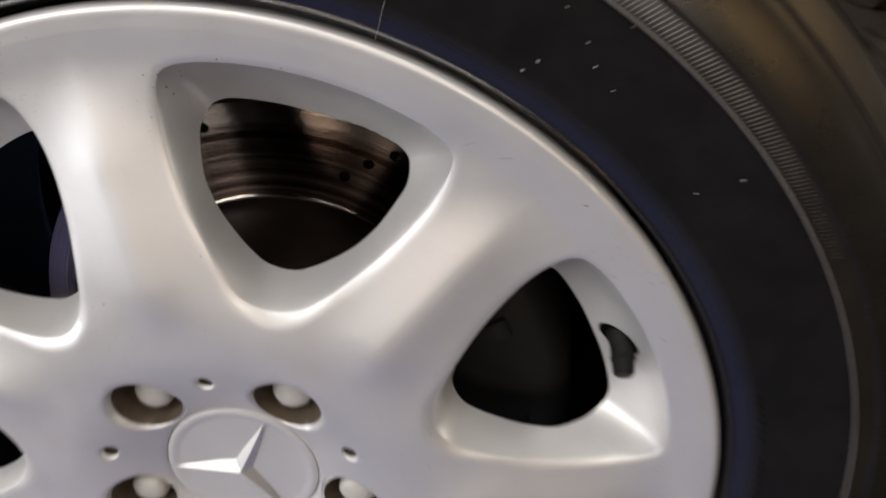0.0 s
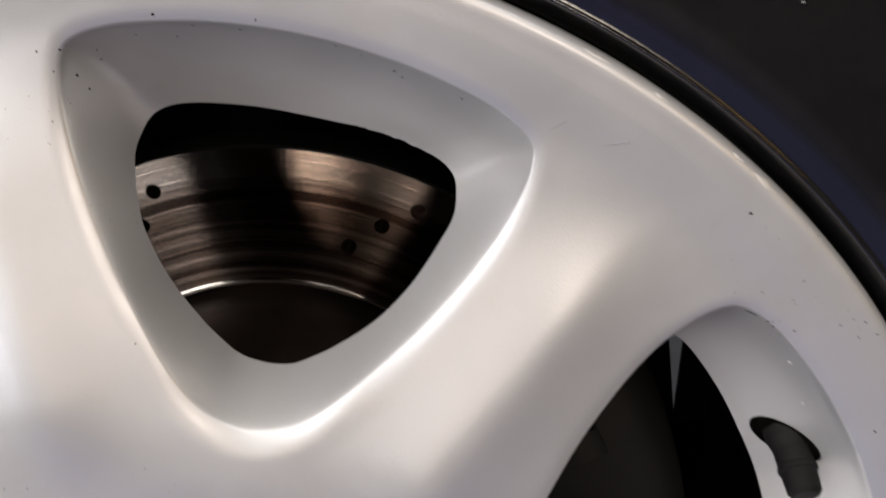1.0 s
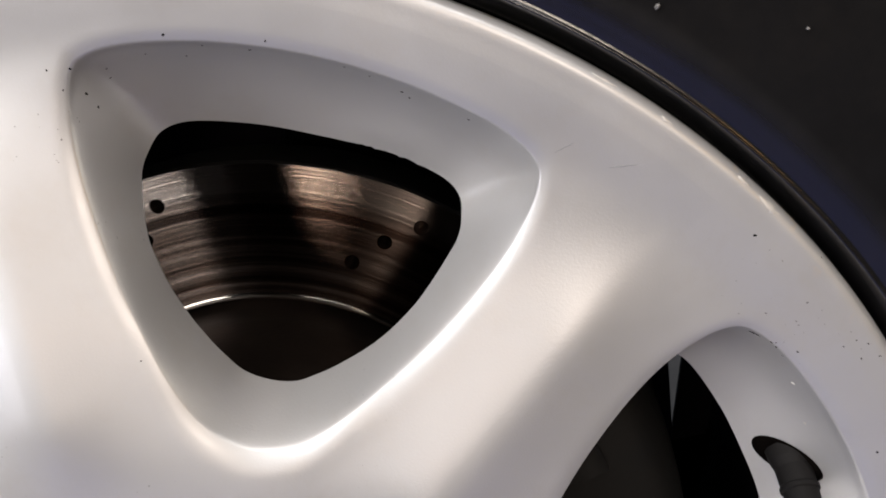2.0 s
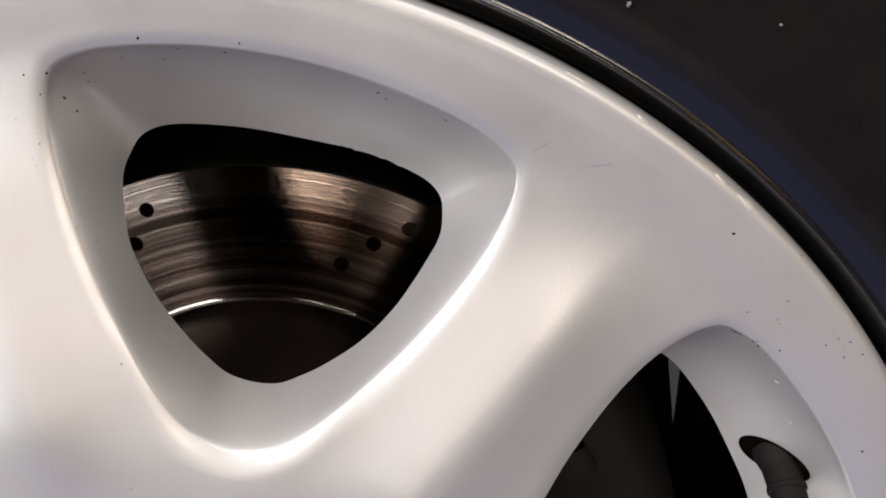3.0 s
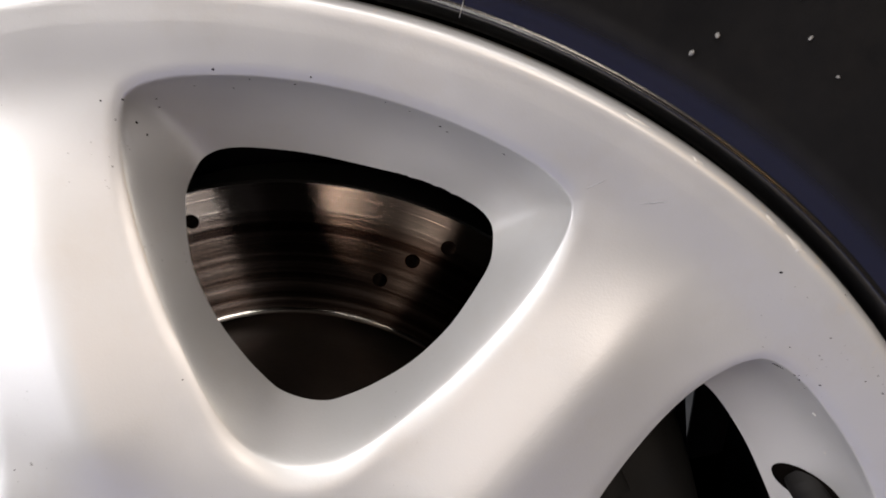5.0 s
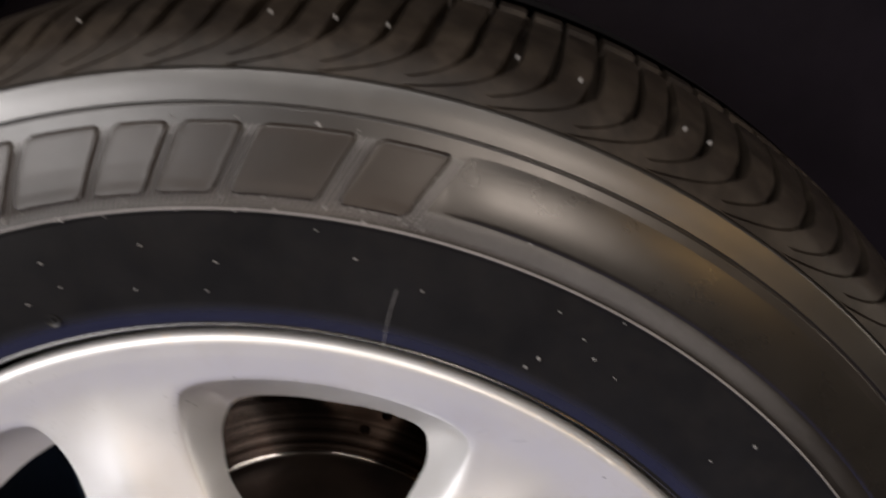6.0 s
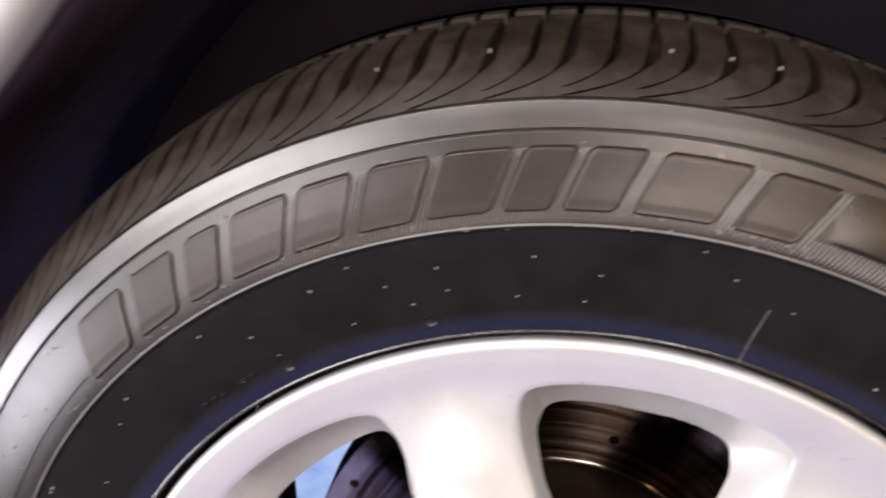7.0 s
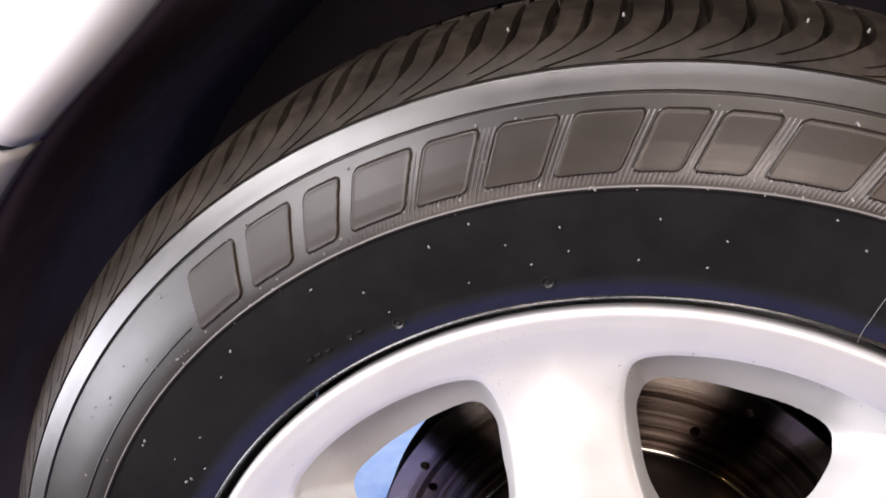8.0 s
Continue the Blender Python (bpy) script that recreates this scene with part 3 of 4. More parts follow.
    for u in (0.0, 0.012, 0.026, 0.042, 0.06, 0.08, 0.105, 0.14, 0.19, 0.26, 0.35, 0.46, 0.58, 0.71, 0.84, 0.94, 1.0):
        q = lip + inward * u
        rows.append([(p[0], p[1], a + (o - a) * ((1 - ho) * eased(u, st, so) + ho * smoothstep(0.0, 0.08, u) * (1 - math.exp(-u / 0.28)) / (1 - math.exp(-1 / 0.28)))) for p, a, o, st, so, ho in zip(q, lip_y, edge_y, starts, softs, hollow)])
    edge_row = len(rows) - 1
    for grow, t in ((0.015, 0.03), (0.12, 0.10), (0.45, 0.40), (0.80, 0.85)):
        q = opening + (bxy - opening) * grow
        rows.append([(p[0], p[1], y + (BACK_Y - y) * t) for p, y in zip(q, edge_y)])
    back = opening + (bxy - opening) * 1.0
    rows.append([(p[0], p[1], BACK_Y + 0.002) for p in back])
    verts, front, behind = [], [], []
    for k in range(7):
        a = WIN0 + STEP * k
        n0 = len(verts)
        for row in rows:
            for x, yv, depth in row:
                r, d = math.hypot(x, yv), math.degrees(math.atan2(x, yv))
                if k == 0 and 2.0 < d < 10.0 and 0.1735 < r < 0.1785 and depth > 0.022:      # rough casting flash at one edge
                    r += 0.0005 * smoothstep(2.0, 4.0, d) * (1 - smoothstep(8.0, 10.0, d)) * (0.6 + 0.8 * noise.noise(Vector((d * 2.3, 0.4, 7.0))))
                verts.append(at(r, a - d, depth))
        for i in range(len(rows) - 1):
            for j in range(n):
                q = (j + 1) % n
                (front if i < edge_row else behind).append((n0 + i * n + j, n0 + (i + 1) * n + j, n0 + (i + 1) * n + q, n0 + i * n + q))
    return verts, front, behind


def rim():
    v, f, behind = rim_face()
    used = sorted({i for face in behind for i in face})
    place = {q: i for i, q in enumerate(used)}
    part("rim_back", [v[q] for q in used], [tuple(place[q] for q in face) for face in behind], BARREL, wheel, "near-black back of the rim face")
    # outer ring, flange edge and barrel
    flange = [(r, base_y(r)) for r in (0.2060, 0.2090, RING_R)] + [(0.2150, 0.00022), (0.2170, 0.0), (0.2184, 0.0001), (0.2195, 0.0007), (0.2203, 0.0019), (0.2206, 0.0036), (0.2206, 0.0055)]
    ring = smooth_profile(flange, 4)[8:] + [ (0.2196, 0.0070), (0.2170, 0.012), (0.2090, 0.028), (0.2080, 0.040), (RING_R, BACK_Y + 0.002)]
    v2, f2 = revolved(ring, 420)
    v, f = joined((v, f), (v2, f2))
    # hub plate with bolt holes
    bm = bmesh.new()

    def loop(cx, cz, r, n, y):
        vs = [bm.verts.new((cx + r * math.cos(2 * math.pi * k / n), y, ZC + cz + r * math.sin(2 * math.pi * k / n))) for k in range(n)]
        return vs, [bm.edges.new((vs[k], vs[(k + 1) % n])) for k in range(n)]

    outer = [bm.verts.new(at(HUB_R, WIN0 + 360.0 * k / 336, HUB_Y)) for k in range(336)]
    edges = [bm.edges.new((outer[k], outer[(k + 1) % 336])) for k in range(336)]
    cap_hole, e = loop(0, 0, 0.0378, 96, HUB_Y)
    edges += e
    pits = []
    for k in range(5):
        for ang, r, size, count, rows in ((BOLT_DEG, 0.0560, 0.0172, 44, [(0.0164, 0.0010), (0.0156, 0.0030), (0.0142, 0.010), (0.0134, 0.020), (0.0118, 0.026), (0.0005, 0.027)]), (HOLE_DEG, 0.0606, 0.0043, 20, [(0.0037, 0.0006), (0.0033, 0.0020), (0.0032, 0.030)])):
            a = radians(ang + 72 * k)
            c = (r * math.cos(a), r * math.sin(a))
            vs, e = loop(c[0], c[1], size, count, HUB_Y)
            edges += e
            pits.append((vs, c, rows))
    bmesh.ops.triangle_fill(bm, use_beauty=True, use_dissolve=False, edges=edges, normal=(0, -1, 0))
    flat = lambda w: (round(w.co.x * 1e5), round(w.co.z * 1e5))
    keyed = [([flat(w) for w in vs], c, rows) for vs, c, rows in pits]
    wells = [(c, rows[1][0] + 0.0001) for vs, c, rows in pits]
    cap_keys = [flat(w) for w in cap_hole]
    for _ in range(3):
        long_edges = [e for e in bm.edges if len(e.link_faces) == 2 and e.calc_length() > 0.0036]
        bmesh.ops.subdivide_edges(bm, edges=long_edges, cuts=1, use_grid_fill=True)
    bmesh.ops.triangulate(bm, faces=[fc for fc in bm.faces if len(fc.verts) > 4])
    found = {flat(w): w for w in bm.verts}
    pits = [([found[q] for q in keys], c, rows) for keys, c, rows in keyed]
    cap_hole = [found[q] for q in cap_keys]
    for w in bm.verts:
        w.co.y = base_y(math.hypot(w.co.x, w.co.z - ZC))
    for vs, (cx, cz), rows in pits:
        prev, n = vs, len(vs)
        level = base_y(math.hypot(cx, cz))
        for i, (r, depth) in enumerate(rows):
            blend = min(1.0, i / 2)
            row = [bm.verts.new((cx + r * math.cos(2 * math.pi * k / n), (vs[k].co.y * (1 - blend) + level * blend) + depth, ZC + cz + r * math.sin(2 * math.pi * k / n))) for k in range(n)]
            for k in range(n):
                bm.faces.new((prev[k], prev[(k + 1) % n], row[(k + 1) % n], row[k]))
            prev = row
    prev, n = cap_hole, 96
    for r, depth in ((0.0374, 0.0006), (0.0374, 0.012)):
        row = [bm.verts.new((r * math.cos(2 * math.pi * k / n), base_y(0.0378) + depth, ZC + r * math.sin(2 * math.pi * k / n))) for k in range(n)]
        for k in range(n):
            bm.faces.new((prev[k], prev[(k + 1) % n], row[(k + 1) % n], row[k]))
        prev = row
    bmesh.ops.recalc_face_normals(bm, faces=bm.faces)
    bm.verts.ensure_lookup_table()
    hv = [w.co.copy() for w in bm.verts]
    hf = [tuple(w.index for w in fc.verts) for fc in bm.faces]
    bm.free()
    v, f = joined((v, f), (hv, hf))
    bm = bmesh.new()
    made = [bm.verts.new(w) for w in v]
    for face in f:
        if len(set(face)) == len(face):
            try:
                bm.faces.new([made[i] for i in face])
            except ValueError:
                pass
    bmesh.ops.remove_doubles(bm, verts=bm.verts, dist=0.00006)
    bmesh.ops.recalc_face_normals(bm, faces=bm.faces)
    if sum(fc.normal.y for fc in bm.faces) > 0:
        bmesh.ops.reverse_faces(bm, faces=bm.faces)
    me = bpy.data.meshes.new("rim")
    bm.to_mesh(me)
    bm.free()
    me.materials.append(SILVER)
    me.materials.append(DIRTY_SHADED)
    # hole walls get dirt brown with the shade inside them darkened into it
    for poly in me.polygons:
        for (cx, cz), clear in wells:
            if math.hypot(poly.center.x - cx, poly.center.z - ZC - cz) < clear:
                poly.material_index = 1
    me.polygons.foreach_set("use_smooth", [True] * len(me.polygons))
    me.set_sharp_from_angle(angle=radians(52))
    ob = new("rim", me)
    ob.parent = wheel
    ob.matrix_parent_inverse = wheel.matrix_world.inverted()
    return tagged(ob, "satin silver alloy rim with seven rounded triangular holes")


BOLT_DEG, HOLE_DEG, MARK_DEG = 62.3, 98.4, 67.5
alloy = rim()
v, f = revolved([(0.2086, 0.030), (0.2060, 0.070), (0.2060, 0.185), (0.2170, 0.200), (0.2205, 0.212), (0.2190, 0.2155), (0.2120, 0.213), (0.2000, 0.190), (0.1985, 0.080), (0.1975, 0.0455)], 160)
part("barrel", v, f, BARREL, wheel, "near-black inner barrel of the rim", sharp=50)

# hub bolts
bolt_mesh = None
for k in range(5):
    a = BOLT_DEG + 72 * k
    r = 0.0560
    prof = [(0.0001, -0.0005), (0.0045, 0.0000), (0.0075, 0.0012), (0.0090, 0.0032), (0.0092, 0.0060), (0.0092, 0.0160)]
    c = at(r, a, base_y(r) + 0.0075)
    verts = [(rr * math.cos(2 * math.pi * j / 24), yy, rr * math.sin(2 * math.pi * j / 24)) for j in range(24) for rr, yy in prof]
    faces = [(j * 6 + i, ((j + 1) % 24) * 6 + i, ((j + 1) % 24) * 6 + i + 1, j * 6 + i + 1) for j in range(24) for i in range(5)]
    if bolt_mesh is None:
        ob = part("wheel_bolt", verts, faces, BOLT, alloy, "dull zinc wheel bolt head")
        bolt_mesh = ob.data
    else:
        ob = new("wheel_bolt", bolt_mesh)
        ob.parent = alloy
        tagged(ob, "dull zinc wheel bolt head")
    ob.matrix_parent_inverse = Matrix.Identity(4)
    ob.matrix_world = Matrix.Translation(c)

# centre cap with a three-armed raised mark
cap_prof = [(0.0370, 0.010), (0.0370, 0.0004), (0.0365, -0.0006), (0.0352, -0.0011), (0.0335, -0.0010), (0.0318, -0.0003), (0.0300, 0.0001), (0.0001, -0.0010)]
v, f = revolved([(r, CAP_Y + y) for r, y in cap_prof], 96)
cap = part("centre_cap", v, f, CAP_SILVER, alloy, "satin silver centre cap", sharp=30)
v, f = [], []
c = at(0, 0, CAP_Y - 0.0046)
for k in range(3):
    a = MARK_DEG + 120 * k
    n0 = len(v)
    v += [c, at(0.0335, a, CAP_Y - 0.0012), at(0.0058, a + 60, CAP_Y - 0.0004), at(0.0058, a - 60, CAP_Y - 0.0004)]
    f += [(n0, n0 + 1, n0 + 2), (n0, n0 + 3, n0 + 1)]
part("raised_mark", v, f, CHROME, alloy, "bright three-armed raised mark", False)

face_tree = BVHTree.FromPolygons([w.co for w in alloy.data.vertices], [tuple(p.vertices) for p in alloy.data.polygons])


def on_face(r, deg):
    """Point of the rim's front and its normal, at a radius and an angle."""
    p, n, _, _ = face_tree.ray_cast(at(r, deg, -0.1), Vector((0, 1, 0)))
    return (p, n if n.y < 0 else -n) if p else (at(r, deg, 0.0), Vector((0, -1, 0)))


# valve in the slanting wall of one window: a black patch painted as the oval hole's shade and the stem that leans out
# of it
hole_c = at(0.1868, 26.5, 0.0165)
wall_n = Vector((-0.63, -0.707, -0.32)).normalized()
major = Vector((0.775, -0.605, -0.187))
major = (major - wall_n * major.dot(wall_n)).normalized()
minor = wall_n.cross(major)
v, f = [], []
for k in range(40):
    for q, lift in ((1.0, -0.0002), (0.98, 0.0003), (0.70, 0.0004), (0.40, 0.0004), (0.02, 0.0004)):
        w = hole_c + (major * (0.0110 * math.cos(math.pi * k / 20)) + minor * (0.0063 * math.sin(math.pi * k / 20))) * q - AXLE
        p, n = on_face(math.hypot(w.x, w.z), math.degrees(math.atan2(w.z, w.x)))
        v.append(p + n * lift)
    f += [(k * 5 + i, k * 5 + i + 1, ((k + 1) % 40) * 5 + i + 1, ((k + 1) % 40) * 5 + i) for i in range(4)]
part("valve_hole_shade", v, f, HOLE_AND_DIRT, alloy, "black oval patch painted for the shaded valve hole")
foot = on_face(0.1868, 26.5)[0] - major * 0.0008 - wall_n * 0.0030
stem_dir = Vector((0.06, -0.707, -0.42)).normalized()
stem = [(0.0, 0.0064), (0.0035, 0.0060), (0.0060, 0.0052), (0.0110, 0.0050), (0.0114, 0.0054), (0.0126, 0.0054), (0.0130, 0.0049), (0.0185, 0.0046), (0.0198, 0.0036)]
v, f = joined(*[cylinder_between(foot + stem_dir * d0, foot + stem_dir * d1, r0, r1, 28, d1 == stem[-1][0]) for (d0, r0), (d1, r1) in zip(stem, stem[1:])])
part("valve_stem", v, f, BLACK_RUBBER, alloy, "black rubber valve stem with a cap", sharp=40)

# dirt specks, nicks and scratches on the paint
rng = random.Random(23)
SPECKS = [(0.1941, 96.3), (0.1939, 94.8), (0.1925, 93.4), (0.1893, 95.6), (0.1900, 93.6), (0.1873, 94.9), (0.1835, 94.7), (0.1959, 90.3), (0.1956, 87.6), (0.1990, 86.0), (0.1991, 82.9), (0.2023, 81.6), (0.2013, 88.1), (0.1996, 76.6), (0.1988, 74.9), (0.1971, 72.6), (0.1960, 72.0), (0.1967, 67.7), (0.2121, 48.2), (0.2017, 43.0), (0.1985, 40.0), (0.1984, 38.8), (0.2113, 38.0), (0.2145, 38.0), (0.2163, 37.4), (0.2171, 36.2), (0.2132, 36.6), (0.2065, 28.9), (0.2019, 39.1), (0.1983, 40.6), (0.1245, 91.9)]
speck_mesh = None
for r, a in SPECKS:
    p, n = on_face(r, a)
    if speck_mesh is None:
        ring = [(0.00048 * (1 + 0.25 * math.sin(2.1 * k)) * math.cos(k * math.pi / 4), 0.00048 * (1 + 0.3 * math.cos(1.7 * k)) * math.sin(k * math.pi / 4)) for k in range(8)]
        v = [(x, y, 0.0) for x, y in ring] + [(x * 0.6, y * 0.6, 0.00012) for x, y in ring]
        f = [(k, (k + 1) % 8, 8 + (k + 1) % 8, 8 + k) for k in range(8)] + [tuple(range(8, 16))]
        ob = part("dirt_speck", v, f, HOLE_AND_DIRT, alloy, "tiny dark speck of dirt")
        speck_mesh = ob.data
    else:
        ob = new("dirt_speck", speck_mesh)
        ob.parent = alloy
    ob.matrix_parent_inverse = Matrix.Identity(4)
    k = rng.choice((0.4, 0.5, 0.6, 0.8))
    ob.matrix_world = Matrix.Translation(p) @ n.to_track_quat("Z", "Y").to_matrix().to_4x4() @ Euler((0, 0, rng.uniform(0, 6.28))).to_matrix().to_4x4() @ Matrix.Diagonal((k * rng.uniform(0.8, 1.7), k, k, 1))


def streak(points, width, lift):
    """Thin uneven strip along a few places (radius, angle) of the face, wider in its middle."""
    verts, faces = [], []
    m = len(points)
    for i, (r, a) in enumerate(points):
        p, n = on_face(r, a)
        q, _ = on_face(*points[min(i + 1, m - 1)])
        o, _ = on_face(*points[max(i - 1, 0)])
        across = n.cross(q - o).normalized() * width * (0.15 + math.sin(math.pi * i / (m - 1))) * rng.uniform(0.7, 1.3)
        verts += [p - across - n * 0.0001, p - across * 0.5 + n * lift, p + across * 0.5 + n * lift, p + across - n * 0.0001]
    for i in range(m - 1):
        faces += [(4 * i + j, 4 * i + j + 1, 4 * i + j + 5, 4 * i + j + 4) for j in range(3)]
    return verts, faces


for (r0, a0), (r1, a1), w in (((0.2190, 50.0), (0.2191, 48.2), 0.0008), ((0.2189, 49.2), (0.2183, 48.5), 0.0005), ((0.2193, 51.8), (0.2191, 50.9), 0.0006), ((0.2194, 57.7), (0.2192, 56.9), 0.0004), ((0.2194, 62.5), (0.2195, 60.8), 0.0004)):
    pts = [(r0 + (r1 - r0) * i / 6 + rng.uniform(-0.00008, 0.00008), a0 + (a1 - a0) * i / 6) for i in range(7)]
    v, f = streak(pts, w, 0.00018)
    part("paint_nick", v, f, NICK, alloy, "pale nick in the paint at the rim's edge")
for (r0, a0), (r1, a1), w in (((0.1966, 35.6), (0.1970, 35.3), 0.0004), ((0.1946, 31.0), (0.1947, 30.7), 0.0003)):
    v, f = streak([(r0 + (r1 - r0) * i / 4, a0 + (a1 - a0) * i / 4) for i in range(5)], w, 0.00018)
    part("paint_nick", v, f, NICK, alloy, "pale chip in the paint by the valve")
v, f = streak([(0.1956 + 0.0014 * i / 5, 41.68 - 0.58 * i / 5) for i in range(6)], 0.00028, 0.00012)
part("dirt_mark", v, f, HOLE_AND_DIRT, alloy, "short dark mark at the lip of a hole")
for (r0, a0), (r1, a1), w in (((0.2036, 58.3), (0.2075, 57.0), 0.00022), ((0.2041, 58.0), (0.2081, 56.9), 0.00016), ((0.1998, 61.8), (0.2043, 61.1), 0.00016)):
    pts = [(r0 + (r1 - r0) * i / 6 + rng.uniform(-0.0002, 0.0002), a0 + (a1 - a0) * i / 6) for i in range(7)]
    v, f = streak(pts, w, 0.00003)
    part("scratch", v, f, SCRATCH, alloy, "faint grey scratch in the paint")

# ---- tyre ----
MID_Y = 0.1078
SIDE = [(0.2200, 0.020), (0.2210, 0.0120), (0.2224, 0.0070), (0.2238, 0.0020), (0.2247, -0.0006), (0.2253, -0.0012), (0.2258, -0.0009), (0.2264, -0.0008)]
FLANK = [(0.2264, -0.0008), (0.2275, -0.0013), (0.2290, -0.0019), (0.2310, -0.0027), (0.2340, -0.0036), (0.2380, -0.0043), (0.2440, -0.0052), (0.2520, -0.0062), (0.2600, -0.0070), (0.2670, -0.0074), (0.2699, -0.0075)]
LINE1 = [(0.2702, -0.0076), (0.2704, -0.0083), (0.2709, -0.0083), (0.2711, -0.0075)]
WORD = [(0.2713, -0.0074), (0.2750, -0.0069), (0.2810, -0.0056), (0.2870, -0.0039), (0.2930, -0.0019), (0.2980, -0.0002), (0.3017, 0.0010), (0.3030, 0.0014)]
LINE2 = [(0.3033, 0.0022), (0.3039, 0.0024), (0.3042, 0.0015)]
BAND = [(0.3045, 0.0012), (0.3066, 0.0020), (0.3096, 0.0031), (0.3125, 0.0043), (0.3134, 0.0047)]
LINE3 = [(0.3137, 0.0056), (0.3142, 0.0059)]
TOP = [(0.3145, 0.0052), (0.3184, 0.0080), (0.3230, 0.0120), (0.3262, 0.0164), (0.3290, 0.0218), (0.3313, 0.0285), (0.3333, 0.0370), (0.3348, 0.0470), (0.3360, 0.0600), (0.3372, 0.0800), (0.3378, MID_Y)]


def side_y(r):
    pts = FLANK + WORD
    return float(np.interp(r, [p[0] for p in pts], [p[1] for p in pts]))


v, f = revolved(smooth_profile(FLANK, 3) + LINE1, 360)
tyre = part("tyre", v, f, RUBBER, wheel, "black rubber tyre, smooth dark inner sidewall", sharp=60)
v, f = revolved(smooth_profile(SIDE, 3), 360)
part("bead", v, f, RUBBER, tyre, "glossy black bead of the tyre at the rim")
v, f = revolved([LINE1[-1]] + smooth_profile(WORD, 3) + LINE2, 360)
part("word_band", v, f, LETTER_RUBBER, tyre, "greyish moulded band of the sidewall")
v, f = revolved([LINE2[-1]] + smooth_profile(BAND, 3) + LINE3, 360)
part("smooth_band", v, f, BAND_RUBBER, tyre, "smooth grey-brown shoulder band", sharp=60)
v, f = revolved([(r, 2 * MID_Y - y) for r, y in (TOP[::-1] + WORD[::-1] + FLANK[::-1] + SIDE[-2::-1])], 240)
part("back_sidewall", v, f, RUBBER, tyre)

TREAD_PITCHES = 72


def tread():
    """Tread and shoulder: two curved grooves a pitch, wide on the crown and thin where they sweep round at the shoulder."""
    prof = smooth_profile(TOP, 5)
    dist = [0.0]
    for (r0, y0), (r1, y1) in zip(prof, prof[1:]):
        dist.append(dist[-1] + math.hypot(r1 - r0, y1 - y0))
    step = 360.0 / TREAD_PITCHES
    # (place in a pitch, kind, where a groove begins)
    cols = [(0.0, "g0", 0.0004), (0.0, "g1", 0.0004), (0.0, "g2", 0.0004), (0.0, "g3", 0.0004), (0.17, "t", 0), (0.33, "t", 0),
            (0.50, "g0", 0.0036), (0.50, "g1", 0.0036), (0.50, "g2", 0.0036), (0.50, "g3", 0.0036), (0.67, "t", 0), (0.83, "t", 0)]
    verts, faces = [], []
    rng = random.Random(4)
    jitter = [rng.uniform(-0.05, 0.05) for _ in range(2 * TREAD_PITCHES)]
    m = len(prof)
    for k in range(TREAD_PITCHES):
        for frac, kind, begin in cols:
            jit = jitter[2 * k + (1 if frac >= 0.5 else 0)] if kind[0] == "g" else 0.0
            for (r, y), d in zip(prof, dist):
                sweep = 6.2 * math.exp(-d / 0.0062) - 0.7 * smoothstep(0.02, 0.10, d)
                wide = smoothstep(0.0095, 0.0190, d) * (1 - 0.35 * smoothstep(0.030, 0.050, d))
                # where a groove runs along the tyre, its width lies across its own line
                run = math.hypot(1.0, radians(6.2 / 0.0062) * math.exp(-d / 0.0062) * r)
                width = (0.00085 + (0.0042 if begin < 0.003 else 0.0026) * wide) * run / (radians(step) * r)
                deep = smoothstep(begin, begin + 0.0010, d) * (0.0022 + 0.0044 * wide)
                fr, depth = frac, 0.0
                if kind[0] == "g":
                    lip = min(0.010 * run + 0.02 * wide, width / 2 - 0.002)
                    fr += {"g0": -width / 2, "g1": -width / 2 + lip, "g2": width / 2 - lip, "g3": width / 2}[kind]
                    depth = deep if kind in ("g1", "g2") else 0.0
                ring = smoothstep(0.0700, 0.0715, y) * (1 - smoothstep(0.0785, 0.080, y)) + smoothstep(0.0930, 0.0945, y)
                depth = max(depth, 0.0050 * min(1.0, ring))
                verts.append(at(r - depth * min(1.0, 0.4 + d / 0.02), (k + fr + jit) * step + sweep, y + depth * max(0.0, 0.7 - d / 0.03)))
    total = TREAD_PITCHES * len(cols)
    for c in range(total):
        n = (c + 1) % total
        for i in range(m - 1):
            faces.append((c * m + i, n * m + i, n * m + i + 1, c * m + i + 1))
    return verts, faces


v, f = tread()
part("tread", v, f, TREAD_RUBBER, tyre, "dusty brown-black tread with curved grooves", sharp=32)

# raised blocks in place of the maker's word: (from, to) in degrees along the band
WORD_SPANS = [(134.0, 128.4), (127.2, 122.6), (121.4, 118.0), (116.9, 111.9), (111.1, 106.7), (105.5, 100.9), (100.1, 95.0), (94.3, 90.6), (89.9, 85.9), (84.9, 78.9), (77.7, 73.0)]
SLANT = 2.1


def rounded_box(u, w, cu, cw, hu, hw, rad):
    """Distance inside (+) a rounded rectangle."""
    du, dw = abs(u - cu) - hu + rad, abs(w - cw) - hw + rad
    return rad - math.hypot(max(du, 0), max(dw, 0)) - min(max(du, dw), 0)


